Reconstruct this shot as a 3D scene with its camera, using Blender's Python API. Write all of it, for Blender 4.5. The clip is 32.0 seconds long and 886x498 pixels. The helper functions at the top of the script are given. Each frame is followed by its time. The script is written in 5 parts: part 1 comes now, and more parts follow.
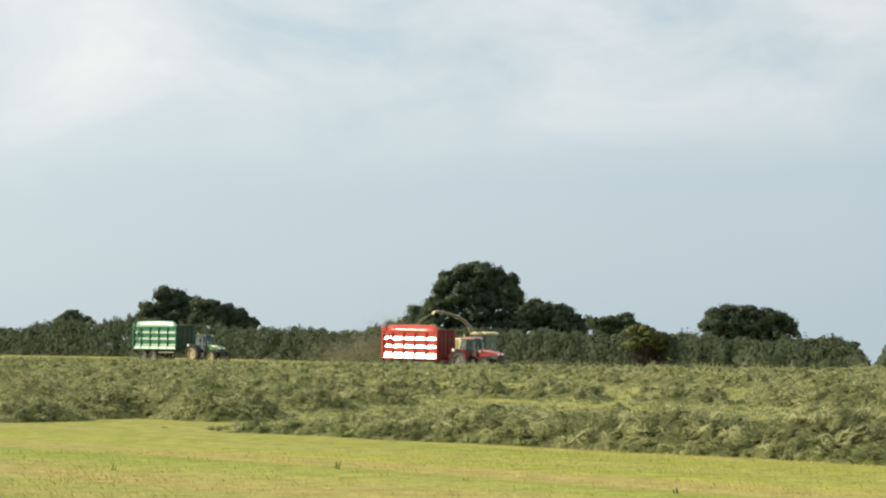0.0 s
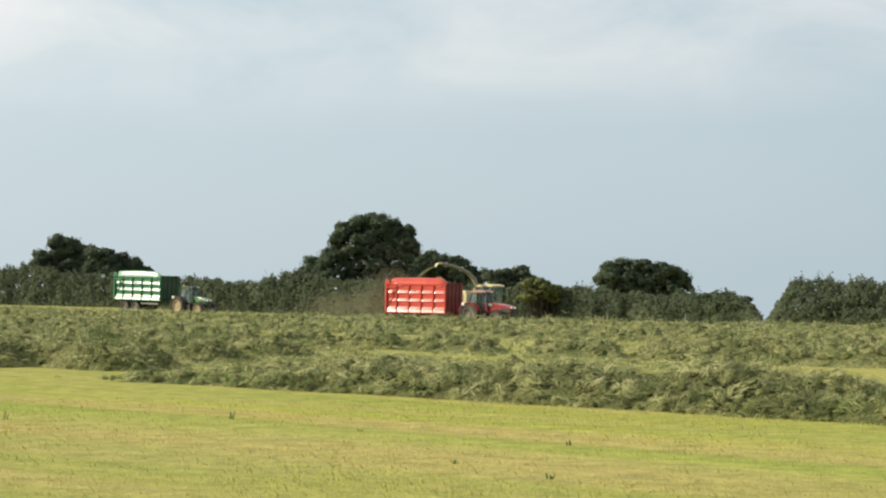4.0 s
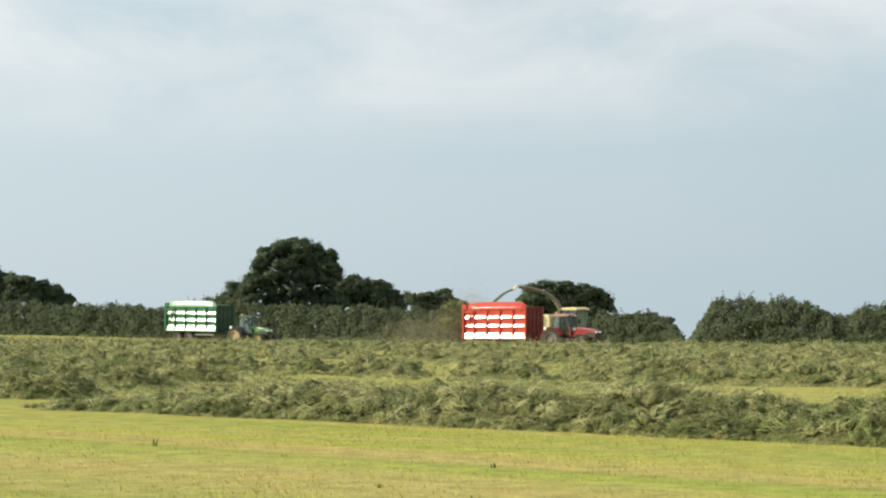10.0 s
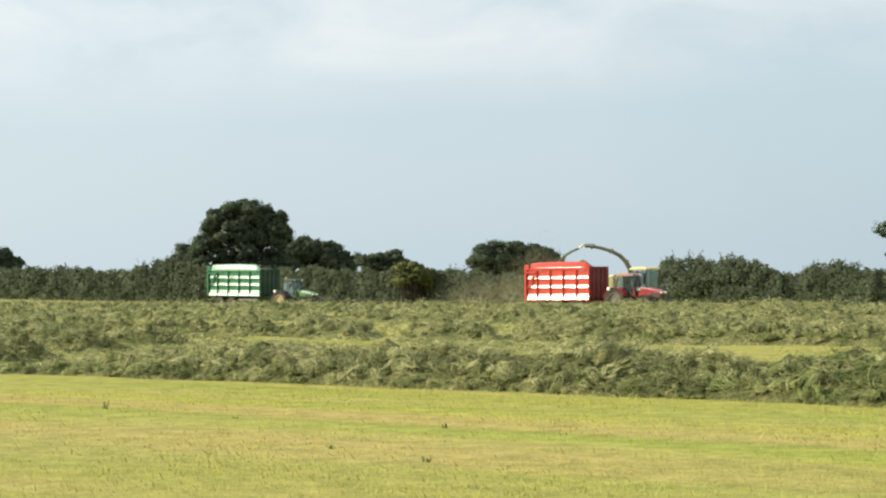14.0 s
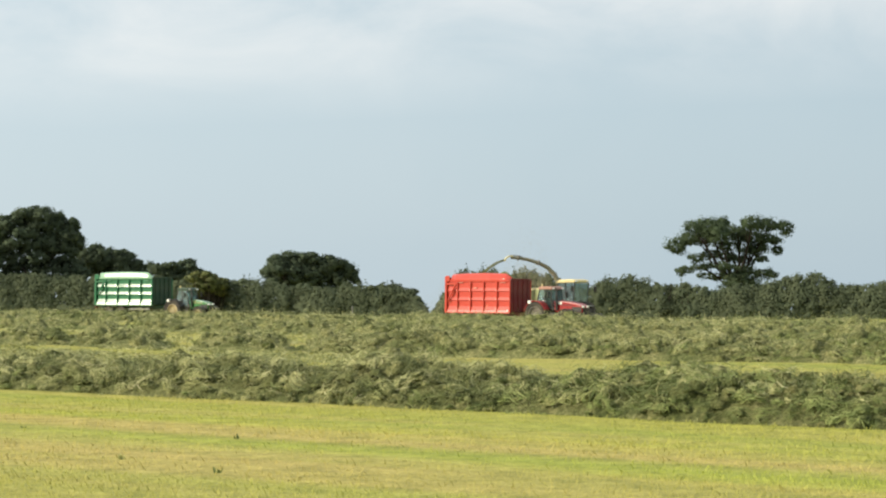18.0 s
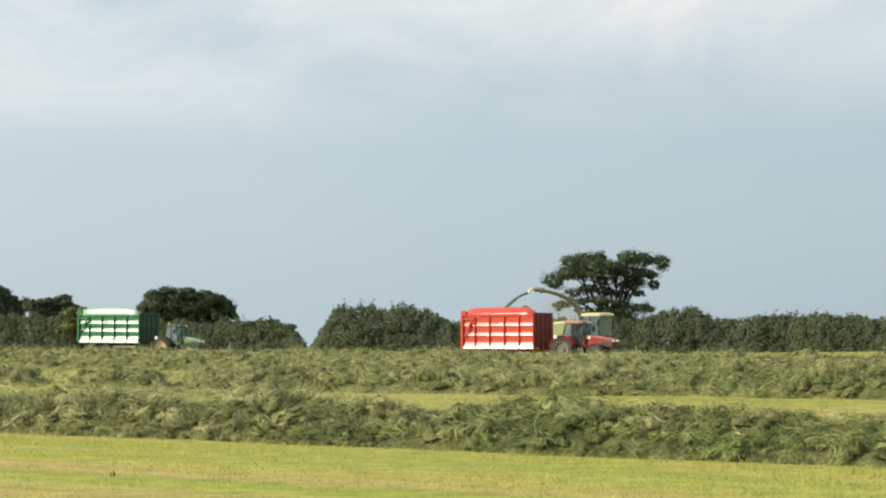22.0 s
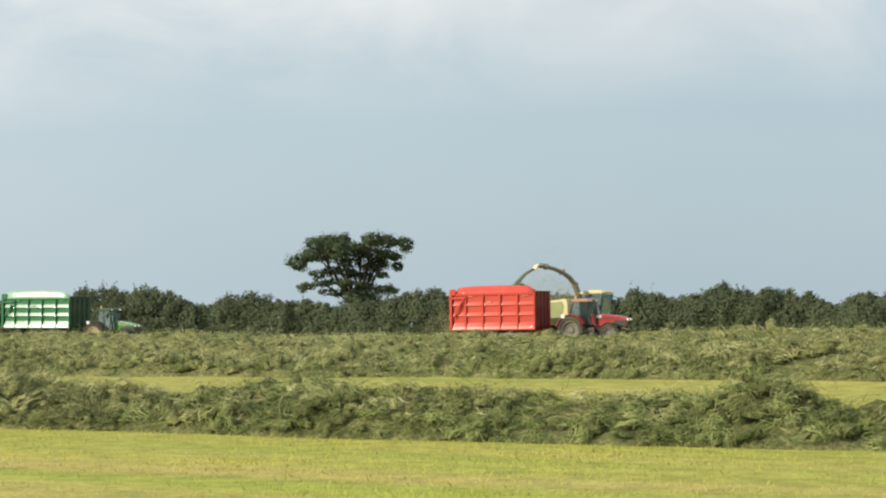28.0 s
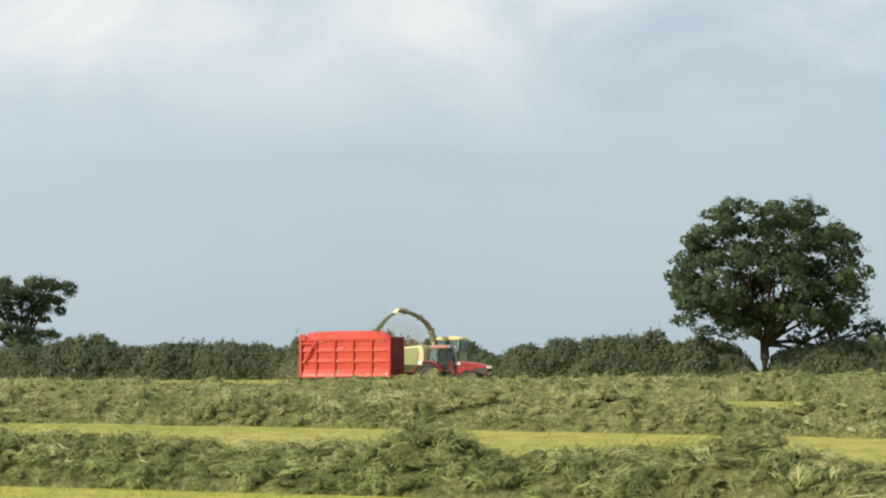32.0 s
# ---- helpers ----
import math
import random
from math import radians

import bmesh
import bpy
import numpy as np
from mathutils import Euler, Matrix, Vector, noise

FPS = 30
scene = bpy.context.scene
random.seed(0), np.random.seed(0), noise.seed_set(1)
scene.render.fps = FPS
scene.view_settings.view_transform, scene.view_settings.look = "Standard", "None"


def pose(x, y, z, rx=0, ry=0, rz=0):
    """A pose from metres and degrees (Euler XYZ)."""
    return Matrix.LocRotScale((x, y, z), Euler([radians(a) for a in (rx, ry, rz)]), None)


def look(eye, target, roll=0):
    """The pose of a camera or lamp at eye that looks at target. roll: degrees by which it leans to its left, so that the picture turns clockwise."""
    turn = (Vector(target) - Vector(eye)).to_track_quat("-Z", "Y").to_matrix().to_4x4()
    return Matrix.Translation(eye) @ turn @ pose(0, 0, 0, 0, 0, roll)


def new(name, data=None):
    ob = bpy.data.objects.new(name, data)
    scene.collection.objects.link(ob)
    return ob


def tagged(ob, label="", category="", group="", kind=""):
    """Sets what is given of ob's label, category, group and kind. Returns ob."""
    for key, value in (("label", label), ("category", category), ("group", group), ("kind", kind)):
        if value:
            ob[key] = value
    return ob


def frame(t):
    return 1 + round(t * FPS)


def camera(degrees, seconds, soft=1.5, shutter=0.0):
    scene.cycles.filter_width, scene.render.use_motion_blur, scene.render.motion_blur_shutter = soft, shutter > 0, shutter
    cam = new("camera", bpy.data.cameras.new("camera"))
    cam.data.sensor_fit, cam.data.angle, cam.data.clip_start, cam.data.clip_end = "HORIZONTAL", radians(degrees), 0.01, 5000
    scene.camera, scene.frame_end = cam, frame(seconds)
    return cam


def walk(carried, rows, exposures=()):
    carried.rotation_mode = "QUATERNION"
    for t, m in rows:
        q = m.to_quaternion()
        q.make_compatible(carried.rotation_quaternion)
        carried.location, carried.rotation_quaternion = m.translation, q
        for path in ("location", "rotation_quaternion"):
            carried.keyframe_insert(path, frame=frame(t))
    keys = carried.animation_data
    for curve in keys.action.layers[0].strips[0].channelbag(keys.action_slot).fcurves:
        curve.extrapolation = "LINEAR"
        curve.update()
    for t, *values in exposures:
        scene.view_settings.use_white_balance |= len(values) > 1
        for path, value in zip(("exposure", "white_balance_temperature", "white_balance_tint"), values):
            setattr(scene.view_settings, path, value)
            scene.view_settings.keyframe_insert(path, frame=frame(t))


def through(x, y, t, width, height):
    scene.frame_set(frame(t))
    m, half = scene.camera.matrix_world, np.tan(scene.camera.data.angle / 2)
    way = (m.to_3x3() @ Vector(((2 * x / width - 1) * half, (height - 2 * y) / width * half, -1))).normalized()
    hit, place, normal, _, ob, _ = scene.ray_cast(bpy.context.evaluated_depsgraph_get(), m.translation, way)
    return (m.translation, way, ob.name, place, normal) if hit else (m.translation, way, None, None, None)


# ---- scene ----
EYE = (0.0, 0.0, 1.6)


def aim(t, yaw, pitch, roll):
    a, p = radians(yaw), radians(pitch)
    way = Vector((math.cos(p) * math.sin(a), math.cos(p) * math.cos(a), math.sin(p)))
    return t, look(EYE, Vector(EYE) + way, roll)


cam = camera(22.2, 32.0, soft=2.1)
walk(cam, [aim(*row) for row in (
    (0, -0.01, 2.22, 0.05), (0.5, -0.32, 2.11, 0.37), (1, -0.33, 2.16, 0.50),
    (1.5, -0.33, 1.99, 0.51), (2, -0.10, 1.89, 0.51), (2.5, 0.41, 1.91, 0.61),
    (3, 2.13, 1.48, 0.75), (3.5, 2.61, 0.99, 0.68), (5.5, 2.41, 1.09, 0.26),
    (6, 2.62, 0.82, 0.41), (6.5, 3.13, 0.43, 0.37), (7, 3.44, 0.63, -0.03),
    (7.5, 3.04, 1.11, -0.34), (8, 3.03, 1.17, -0.03), (8.5, 3.43, 1.36, 0.20),
    (9, 3.76, 1.48, 0.08), (9.5, 4.13, 1.57, -0.07), (10, 4.59, 1.61, -0.07),
    (10.5, 4.70, 1.73, 0.03), (11, 4.67, 1.70, -0.04), (11.5, 4.80, 1.55, -0.54),
    (12, 4.92, 1.34, -0.79), (12.5, 5.00, 1.16, -0.74), (13, 5.17, 0.98, -0.70),
    (13.5, 5.38, 0.83, -0.60), (14, 5.85, 0.61, -0.42), (14.5, 8.24, 0.74, 0.22),
    (15, 9.67, 0.49, 0.02), (15.5, 10.62, 0.72, 0.30), (17.5, 10.87, 0.90, 0.15),
    (18, 11.06, 0.89, 0.28), (18.5, 11.35, 0.90, 0.32), (19, 12.01, 0.99, 0.33),
    (19.5, 12.71, 1.07, 0.33), (20, 12.95, 1.30, 0.39), (20.5, 13.04, 1.55, 0.44),
    (21, 13.28, 1.71, 0.44), (21.5, 13.74, 1.78, 0.27), (22, 14.15, 1.79, 0.10),
    (22.5, 14.59, 1.67, -0.12), (23, 14.85, 1.88, -0.09), (23.5, 14.93, 2.25, 0.10),
    (24, 15.07, 2.50, 0.17), (24.5, 15.43, 2.87, 0.34), (26.5, 17.92, 2.45, 0.62),
    (27, 19.30, 2.05, 0.48), (27.5, 20.17, 1.47, 0.21), (28, 20.64, 1.33, -0.12),
    (28.5, 21.57, 1.21, -0.11), (29, 22.90, 1.06, 0.24), (29.5, 24.29, 1.38, 0.33),
    (30, 25.67, 1.84, 0.91), (30.5, 26.47, 1.91, 1.02), (31, 27.90, 2.10, 0.92),
    (31.5, 28.92, 2.32, 0.81), (32, 29.08, 2.58, 0.64),
)], exposures=((0, 0.20), (3, 0.18), (6, 0.28), (7, 0.35), (8, 0.36), (11, 0.20), (13, 0.30), (15, 0.40), (19, 0.27), (21, 0.26), (24, 0.13), (27, 0.12), (29, 0.34), (31, 0.28), (32, 0.28)))

# ---- light ----
SUN_AZ, SUN_EL = 269.0, 27.0
world = bpy.data.worlds.new("sky")
scene.world = world
world.use_nodes = True
wt = world.node_tree
wt.nodes.clear()


def wnode(kind, **values):
    n = wt.nodes.new(kind)
    for key, value in values.items():
        n.inputs[key].default_value = value
    return n


out = wnode("ShaderNodeOutputWorld")
back = wnode("ShaderNodeBackground", Strength=1.0)
sky = wt.nodes.new("ShaderNodeTexSky")
sky.sky_type, sky.sun_disc = "NISHITA", False
sky.sun_elevation, sky.sun_rotation = radians(SUN_EL), radians(SUN_AZ)
sky.air_density, sky.dust_density = 1.0, 2.0
dim = wnode("ShaderNodeVectorMath")
dim.operation = "MULTIPLY"
dim.inputs[1].default_value = (0.085, 0.085, 0.085)
coord = wt.nodes.new("ShaderNodeTexCoord")
flat = wnode("ShaderNodeMapping")
flat.inputs["Scale"].default_value = (1.0, 1.0, 1.8)
cloud = wnode("ShaderNodeTexNoise", Scale=9.0, Detail=8.0, Roughness=0.56, Distortion=0.6)
big = wnode("ShaderNodeTexNoise", Scale=2.6, Detail=3.0, Roughness=0.5)
ramp = wt.nodes.new("ShaderNodeValToRGB")
ramp.color_ramp.elements[0].position, ramp.color_ramp.elements[1].position = 0.37, 0.63
ramp.color_ramp.elements[0].color, ramp.color_ramp.elements[1].color = (0, 0, 0, 1), (1, 1, 1, 1)
veil = wt.nodes.new("ShaderNodeMix")
veil.data_type = "RGBA"
veil.inputs["Factor"].default_value = 0.80
haze = wt.nodes.new("ShaderNodeMix")
haze.data_type = "RGBA"
haze.inputs["A"].default_value, haze.inputs["B"].default_value = (0.425, 0.535, 0.602, 1), (0.625, 0.73, 0.78, 1)
west = wnode("ShaderNodeMapRange")
west.inputs["From Min"].default_value, west.inputs["From Max"].default_value = 0.45, -0.35
puff = wt.nodes.new("ShaderNodeMix")
puff.data_type = "RGBA"
puff.inputs["B"].default_value = (0.97, 0.915, 0.86, 1)
add = wnode("ShaderNodeMath")
add.operation = "ADD"
half = wnode("ShaderNodeMath")
half.operation = "MULTIPLY"
half.inputs[1].default_value = 0.5
split = wt.nodes.new("ShaderNodeSeparateXYZ")
lift = wnode("ShaderNodeMapRange")
lift.inputs["From Min"].default_value, lift.inputs["From Max"].default_value = 0.085, 0.145
lift.inputs["To Min"].default_value, lift.inputs["To Max"].default_value = 0.03, 0.68
fac = wnode("ShaderNodeMath")
fac.operation = "MULTIPLY"
link = wt.links.new
link(coord.outputs["Generated"], flat.inputs["Vector"])
link(flat.outputs["Vector"], cloud.inputs["Vector"])
link(flat.outputs["Vector"], big.inputs["Vector"])
link(cloud.outputs["Fac"], add.inputs[0])
link(big.outputs["Fac"], add.inputs[1])
link(add.outputs[0], half.inputs[0])
link(half.outputs[0], ramp.inputs["Fac"])
link(coord.outputs["Generated"], split.inputs[0])
tilt = wnode("ShaderNodeMath")
tilt.operation = "MULTIPLY_ADD"
tilt.inputs[1].default_value = 0.035
link(west.outputs["Result"], tilt.inputs[0])
link(split.outputs["Z"], tilt.inputs[2])
link(tilt.outputs[0], lift.inputs["Value"])
link(split.outputs["X"], west.inputs["Value"])
link(west.outputs["Result"], haze.inputs["Factor"])
link(haze.outputs["Result"], veil.inputs["B"])
link(ramp.outputs["Color"], fac.inputs[0])
link(lift.outputs["Result"], fac.inputs[1])
link(sky.outputs["Color"], dim.inputs[0])
link(dim.outputs["Vector"], veil.inputs["A"])
link(veil.outputs["Result"], puff.inputs["A"])
link(fac.outputs[0], puff.inputs["Factor"])
link(puff.outputs["Result"], back.inputs["Color"])
link(back.outputs["Background"], out.inputs["Surface"])

sun_data = bpy.data.lights.new("sun", "SUN")
sun_data.energy, sun_data.angle, sun_data.color = 4.4, radians(0.8), (1.0, 0.89, 0.70)
sun = new("sun", sun_data)
sa, se = radians(SUN_AZ), radians(SUN_EL)
sun.matrix_world = look((200 * math.sin(sa), 200 * math.cos(sa), 120), (0, 0, 120 - 200 * math.tan(se)))

# ---- materials ----


def material(name, rough=0.6, metal=0.0, spec=0.5):
    m = bpy.data.materials.new(name)
    m.use_nodes = True
    b = m.node_tree.nodes["Principled BSDF"]
    b.inputs["Roughness"].default_value, b.inputs["Metallic"].default_value = rough, metal
    b.inputs["Specular IOR Level"].default_value = spec
    return m, m.node_tree, b


def shades(tree, source, stops):
    r = tree.nodes.new("ShaderNodeValToRGB")
    e = r.color_ramp.elements
    e[0].position, e[0].color = stops[0][0], (*stops[0][1], 1)
    e[1].position, e[1].color = stops[-1][0], (*stops[-1][1], 1)
    for p, c in stops[1:-1]:
        e.new(p).color = (*c, 1)
    tree.links.new(source, r.inputs["Fac"])
    return r.outputs["Color"]


def grain(tree, scale, detail=4.0, vector=None, rough=0.55):
    n = tree.nodes.new("ShaderNodeTexNoise")
    n.inputs["Scale"].default_value, n.inputs["Detail"].default_value = scale, detail
    n.inputs["Roughness"].default_value = rough
    if vector is None:
        c = tree.nodes.new("ShaderNodeTexCoord")
        vector = c.outputs["Object"]
    tree.links.new(vector, n.inputs["Vector"])
    return n.outputs["Fac"]


def mixed(tree, a, b, factor, mode="MIX"):
    n = tree.nodes.new("ShaderNodeMix")
    n.data_type, n.blend_type = "RGBA", mode
    for key, value in (("Factor", factor), ("A", a), ("B", b)):
        if isinstance(value, (int, float)):
            n.inputs[key].default_value = value
        elif isinstance(value, tuple):
            n.inputs[key].default_value = (*value, 1)
        else:
            tree.links.new(value, n.inputs[key])
    return n.outputs["Result"]


def relief(tree, b, height, strength, distance=0.02):
    n = tree.nodes.new("ShaderNodeBump")
    n.inputs["Strength"].default_value, n.inputs["Distance"].default_value = strength, distance
    tree.links.new(height, n.inputs["Height"])
    tree.links.new(n.outputs["Normal"], b.inputs["Normal"])


def leaf_material(name, stops, through=0.25, rough=0.55, patches=(0.55, (0.84, 0.87, 0.84), (1.10, 1.07, 1.02)), span=(0.35, 0.65)):
    m, tree, b = material(name, rough, 0.0, 0.25)
    g = tree.nodes.new("ShaderNodeNewGeometry")
    colour = shades(tree, g.outputs["Random Per Island"], stops)
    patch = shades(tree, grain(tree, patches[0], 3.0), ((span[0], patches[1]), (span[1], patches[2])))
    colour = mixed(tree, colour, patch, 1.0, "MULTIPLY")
    tree.links.new(colour, b.inputs["Base Color"])
    glow = tree.nodes.new("ShaderNodeBsdfTranslucent")
    tree.links.new(colour, glow.inputs["Color"])
    mix = tree.nodes.new("ShaderNodeMixShader")
    mix.inputs["Fac"].default_value = through
    tree.links.new(b.outputs["BSDF"], mix.inputs[1])
    tree.links.new(glow.outputs["BSDF"], mix.inputs[2])
    tree.links.new(mix.outputs["Shader"], tree.nodes["Material Output"].inputs["Surface"])
    return m


def paint(name, colour, rough=0.3, dirt=0.25, dust=(0.20, 0.17, 0.11), coat=0.0, gloss=0.18):
    m, tree, b = material(name, rough)
    spots = shades(tree, grain(tree, 1.3, 6.0), ((0.42, (0, 0, 0)), (0.75, (1, 1, 1))))
    n = tree.nodes.new("ShaderNodeMath")
    n.operation = "MULTIPLY"
    n.inputs[1].default_value = dirt
    tree.links.new(spots, n.inputs[0])
    fade = shades(tree, grain(tree, 0.6, 2.0), ((0.3, tuple(0.88 * c for c in colour)), (0.7, tuple(min(1, 1.08 * c) for c in colour))))
    tree.links.new(mixed(tree, fade, dust, n.outputs[0]), b.inputs["Base Color"])
    r = tree.nodes.new("ShaderNodeMapRange")
    r.inputs["To Min"].default_value, r.inputs["To Max"].default_value = rough, rough + gloss
    tree.links.new(grain(tree, 2.5, 5.0), r.inputs["Value"])
    tree.links.new(r.outputs["Result"], b.inputs["Roughness"])
    b.inputs["Coat Weight"].default_value = coat
    relief(tree, b, grain(tree, 3.0, 3.0), 0.03, 0.02)
    return m


ROW_AZ = 47.0
NS = (math.sin(radians(ROW_AZ)), math.cos(radians(ROW_AZ)))
US = (NS[1], -NS[0])


def field_material(name, blade=False):
    m, tree, b = material(name, 0.85, 0.0, 0.15)
    c = tree.nodes.new("ShaderNodeTexCoord")
    turn = tree.nodes.new("ShaderNodeMapping")
    turn.inputs["Rotation"].default_value = (0, 0, radians(ROW_AZ))
    tree.links.new(c.outputs["Object"], turn.inputs["Vector"])
    long = tree.nodes.new("ShaderNodeMapping")
    long.inputs["Scale"].default_value = (0.12, 1.0, 1.0)
    tree.links.new(turn.outputs["Vector"], long.inputs["Vector"])
    bands = shades(tree, grain(tree, 0.75, 4.0, long.outputs["Vector"], 0.45),
                   ((0.36, (0.28, 0.335, 0.07)), (0.46, (0.36, 0.375, 0.095)), (0.54, (0.40, 0.38, 0.115)), (0.66, (0.455, 0.385, 0.155))))
    split = tree.nodes.new("ShaderNodeSeparateXYZ")
    tree.links.new(turn.outputs["Vector"], split.inputs[0])
    sway = tree.nodes.new("ShaderNodeMath")
    sway.operation = "MULTIPLY_ADD"
    sway.inputs[1].default_value = 0.9
    tree.links.new(grain(tree, 1.1, 5.0, long.outputs["Vector"], 0.6), sway.inputs[0])
    tree.links.new(split.outputs["Y"], sway.inputs[2])
    span = tree.nodes.new("ShaderNodeMapRange")
    span.inputs["From Min"].default_value, span.inputs["From Max"].default_value = 10.5, 26.5
    tree.links.new(sway.outputs[0], span.inputs["Value"])
    # mower strips of different growth, told by their distance across the rows
    strips = shades(tree, span.outputs["Result"], [((s - 10) / 16, c) for s, c in (
        (10, (0.36, 0.36, 0.106)), (11.4, (0.42, 0.37, 0.126)), (12.6, (0.35, 0.35, 0.097)), (13.6, (0.37, 0.37, 0.106)), (14.4, (0.45, 0.375, 0.141)), (15.6, (0.47, 0.375, 0.148)), (16.3, (0.38, 0.40, 0.088)), (17.1, (0.34, 0.385, 0.075)),
        (17.6, (0.30, 0.335, 0.070)), (18.0, (0.45, 0.38, 0.126)), (18.9, (0.48, 0.39, 0.141)), (19.5, (0.43, 0.42, 0.081)), (20.2, (0.37, 0.38, 0.084)), (21.8, (0.36, 0.37, 0.079)), (24, (0.40, 0.38, 0.106)))])
    patchy = tree.nodes.new("ShaderNodeMapRange")
    patchy.inputs["From Min"].default_value, patchy.inputs["From Max"].default_value = 0.36, 0.62
    patchy.inputs["To Min"].default_value, patchy.inputs["To Max"].default_value = 0.25, 0.9
    tree.links.new(grain(tree, 0.28, 3.0, long.outputs["Vector"], 0.6), patchy.inputs["Value"])
    bands = mixed(tree, bands, strips, patchy.outputs["Result"])
    tufts = shades(tree, grain(tree, 2.3, 6.0, turn.outputs["Vector"], 0.65), ((0.3, (0.58, 0.62, 0.5)), (0.7, (1.22, 1.18, 1.12))))
    fine = shades(tree, grain(tree, 13.0, 6.0, turn.outputs["Vector"], 0.8), ((0.3, (0.55, 0.6, 0.5)), (0.7, (1.32, 1.28, 1.25))))
    colour = mixed(tree, mixed(tree, bands, tufts, 0.9, "MULTIPLY"), fine, 0.9, "MULTIPLY")
    colour = mixed(tree, colour, (0.93, 0.93, 0.93), 1.0, "MULTIPLY")
    if blade:
        g = tree.nodes.new("ShaderNodeNewGeometry")
        tone = shades(tree, g.outputs["Random Per Island"], ((0.0, (0.86, 0.89, 0.78)), (0.6, (0.97, 0.98, 0.9)), (1.0, (1.09, 1.06, 1.04))))
        colour = mixed(tree, bands, tone, 1.0, "MULTIPLY")
        glow = tree.nodes.new("ShaderNodeBsdfTranslucent")
        tree.links.new(colour, glow.inputs["Color"])
        mix = tree.nodes.new("ShaderNodeMixShader")
        mix.inputs["Fac"].default_value = 0.15
        tree.links.new(b.outputs["BSDF"], mix.inputs[1])
        tree.links.new(glow.outputs["BSDF"], mix.inputs[2])
        tree.links.new(mix.outputs["Shader"], tree.nodes["Material Output"].inputs["Surface"])
    else:
        relief(tree, b, grain(tree, 9.0, 5.0, turn.outputs["Vector"], 0.7), 0.5, 0.06)
    tree.links.new(colour, b.inputs["Base Color"])
    return m


def mound_material():
    m, tree, b = material("wilted_grass", 0.85, 0.0, 0.15)
    c = tree.nodes.new("ShaderNodeTexCoord")
    # Darker than the loose strands: shade in the gaps between them, put into colour.
    fine = shades(tree, grain(tree, 14.0, 8.0, c.outputs["Object"], 0.75),
                  ((0.34, (0.10, 0.112, 0.048)), (0.5, (0.24, 0.252, 0.105)), (0.64, (0.44, 0.44, 0.215))))
    patch = shades(tree, grain(tree, 1.5, 3.0, c.outputs["Object"]), ((0.35, (0.52, 0.60, 0.46)), (0.65, (1.22, 1.18, 1.12))))
    colour = mixed(tree, fine, patch, 1.0, "MULTIPLY")
    tree.links.new(colour, b.inputs["Base Color"])
    relief(tree, b, grain(tree, 11.0, 8.0, c.outputs["Object"], 0.8), 1.0, 0.14)
    return m


FIELD = field_material("mown_grass")
MOUND = mound_material()
# Dark blotches: uneven wilting, plus shade of hollows between clumps put into the colour.
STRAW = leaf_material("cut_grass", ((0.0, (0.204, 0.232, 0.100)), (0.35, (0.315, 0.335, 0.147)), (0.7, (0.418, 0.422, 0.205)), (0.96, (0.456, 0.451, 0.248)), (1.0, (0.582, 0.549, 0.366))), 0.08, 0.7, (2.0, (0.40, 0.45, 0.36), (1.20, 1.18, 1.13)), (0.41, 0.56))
GREENER = leaf_material("green_grass", ((0.0, (0.134, 0.175, 0.058)), (0.6, (0.226, 0.275, 0.098)), (1.0, (0.326, 0.371, 0.145))), 0.1, 0.7, (2.0, (0.42, 0.46, 0.38), (1.18, 1.16, 1.10)), (0.41, 0.56))
STUBBLE = field_material("stubble", True)
LEAF_NEAR_OAK = leaf_material("near_oak_leaves", ((0.0, (0.069, 0.102, 0.054)), (0.6, (0.084, 0.119, 0.063)), (1.0, (0.100, 0.135, 0.071))), 0.42, 0.8)
# Far trees' leaves are paler and bluer than near oaks': haze put into colour.
LEAF_HAZED = leaf_material("hazed_far_leaves", ((0.0, (0.076, 0.105, 0.066)), (0.6, (0.089, 0.121, 0.076)), (1.0, (0.103, 0.138, 0.085))), 0.34, 0.8)
LEAF_HEDGE = leaf_material("hedge_leaves", ((0.0, (0.096, 0.121, 0.073)), (0.55, (0.112, 0.141, 0.084)), (1.0, (0.131, 0.158, 0.092))), 0.34, 0.8)
LEAF_PALE = leaf_material("pale_leaves", ((0.0, (0.090, 0.115, 0.035)), (0.6, (0.14, 0.165, 0.055)), (1.0, (0.20, 0.21, 0.08))), 0.3)
BARK, bt, bb = material("bark", 0.9, 0.0, 0.2)
bt.links.new(shades(bt, grain(bt, 4.0, 8.0, None, 0.7), ((0.3, (0.018, 0.015, 0.012)), (0.7, (0.060, 0.050, 0.040)))), bb.inputs["Base Color"])
relief(bt, bb, grain(bt, 7.0, 8.0), 0.8, 0.1)
RED = paint("red_paint", (0.50, 0.060, 0.040), 0.11, 0.10, gloss=0.05)
RED_SILL = paint("red_sill_paint", (0.52, 0.075, 0.055), 0.16, 0.12, gloss=0.05)
FADED_RED = paint("faded_red_lettering", (0.60, 0.22, 0.17), 0.4, 0.2)
FADED_GREEN = paint("faded_green_lettering", (0.10, 0.30, 0.18), 0.4, 0.2)
DUSTY_ROOF = paint("dusty_roof_paint", (0.36, 0.19, 0.15), 0.55, 0.3)
# Darker copies of the trailer paints: the headboards' shade is put into them.
RED_DARK = paint("dark_and_shaded_red", (0.15, 0.014, 0.014), 0.45, 0.2)
TRACTOR_RED = paint("tractor_red_paint", (0.30, 0.022, 0.026), 0.2, 0.15)
GREEN = paint("green_paint", (0.028, 0.155, 0.074), 0.15, 0.10, gloss=0.06)
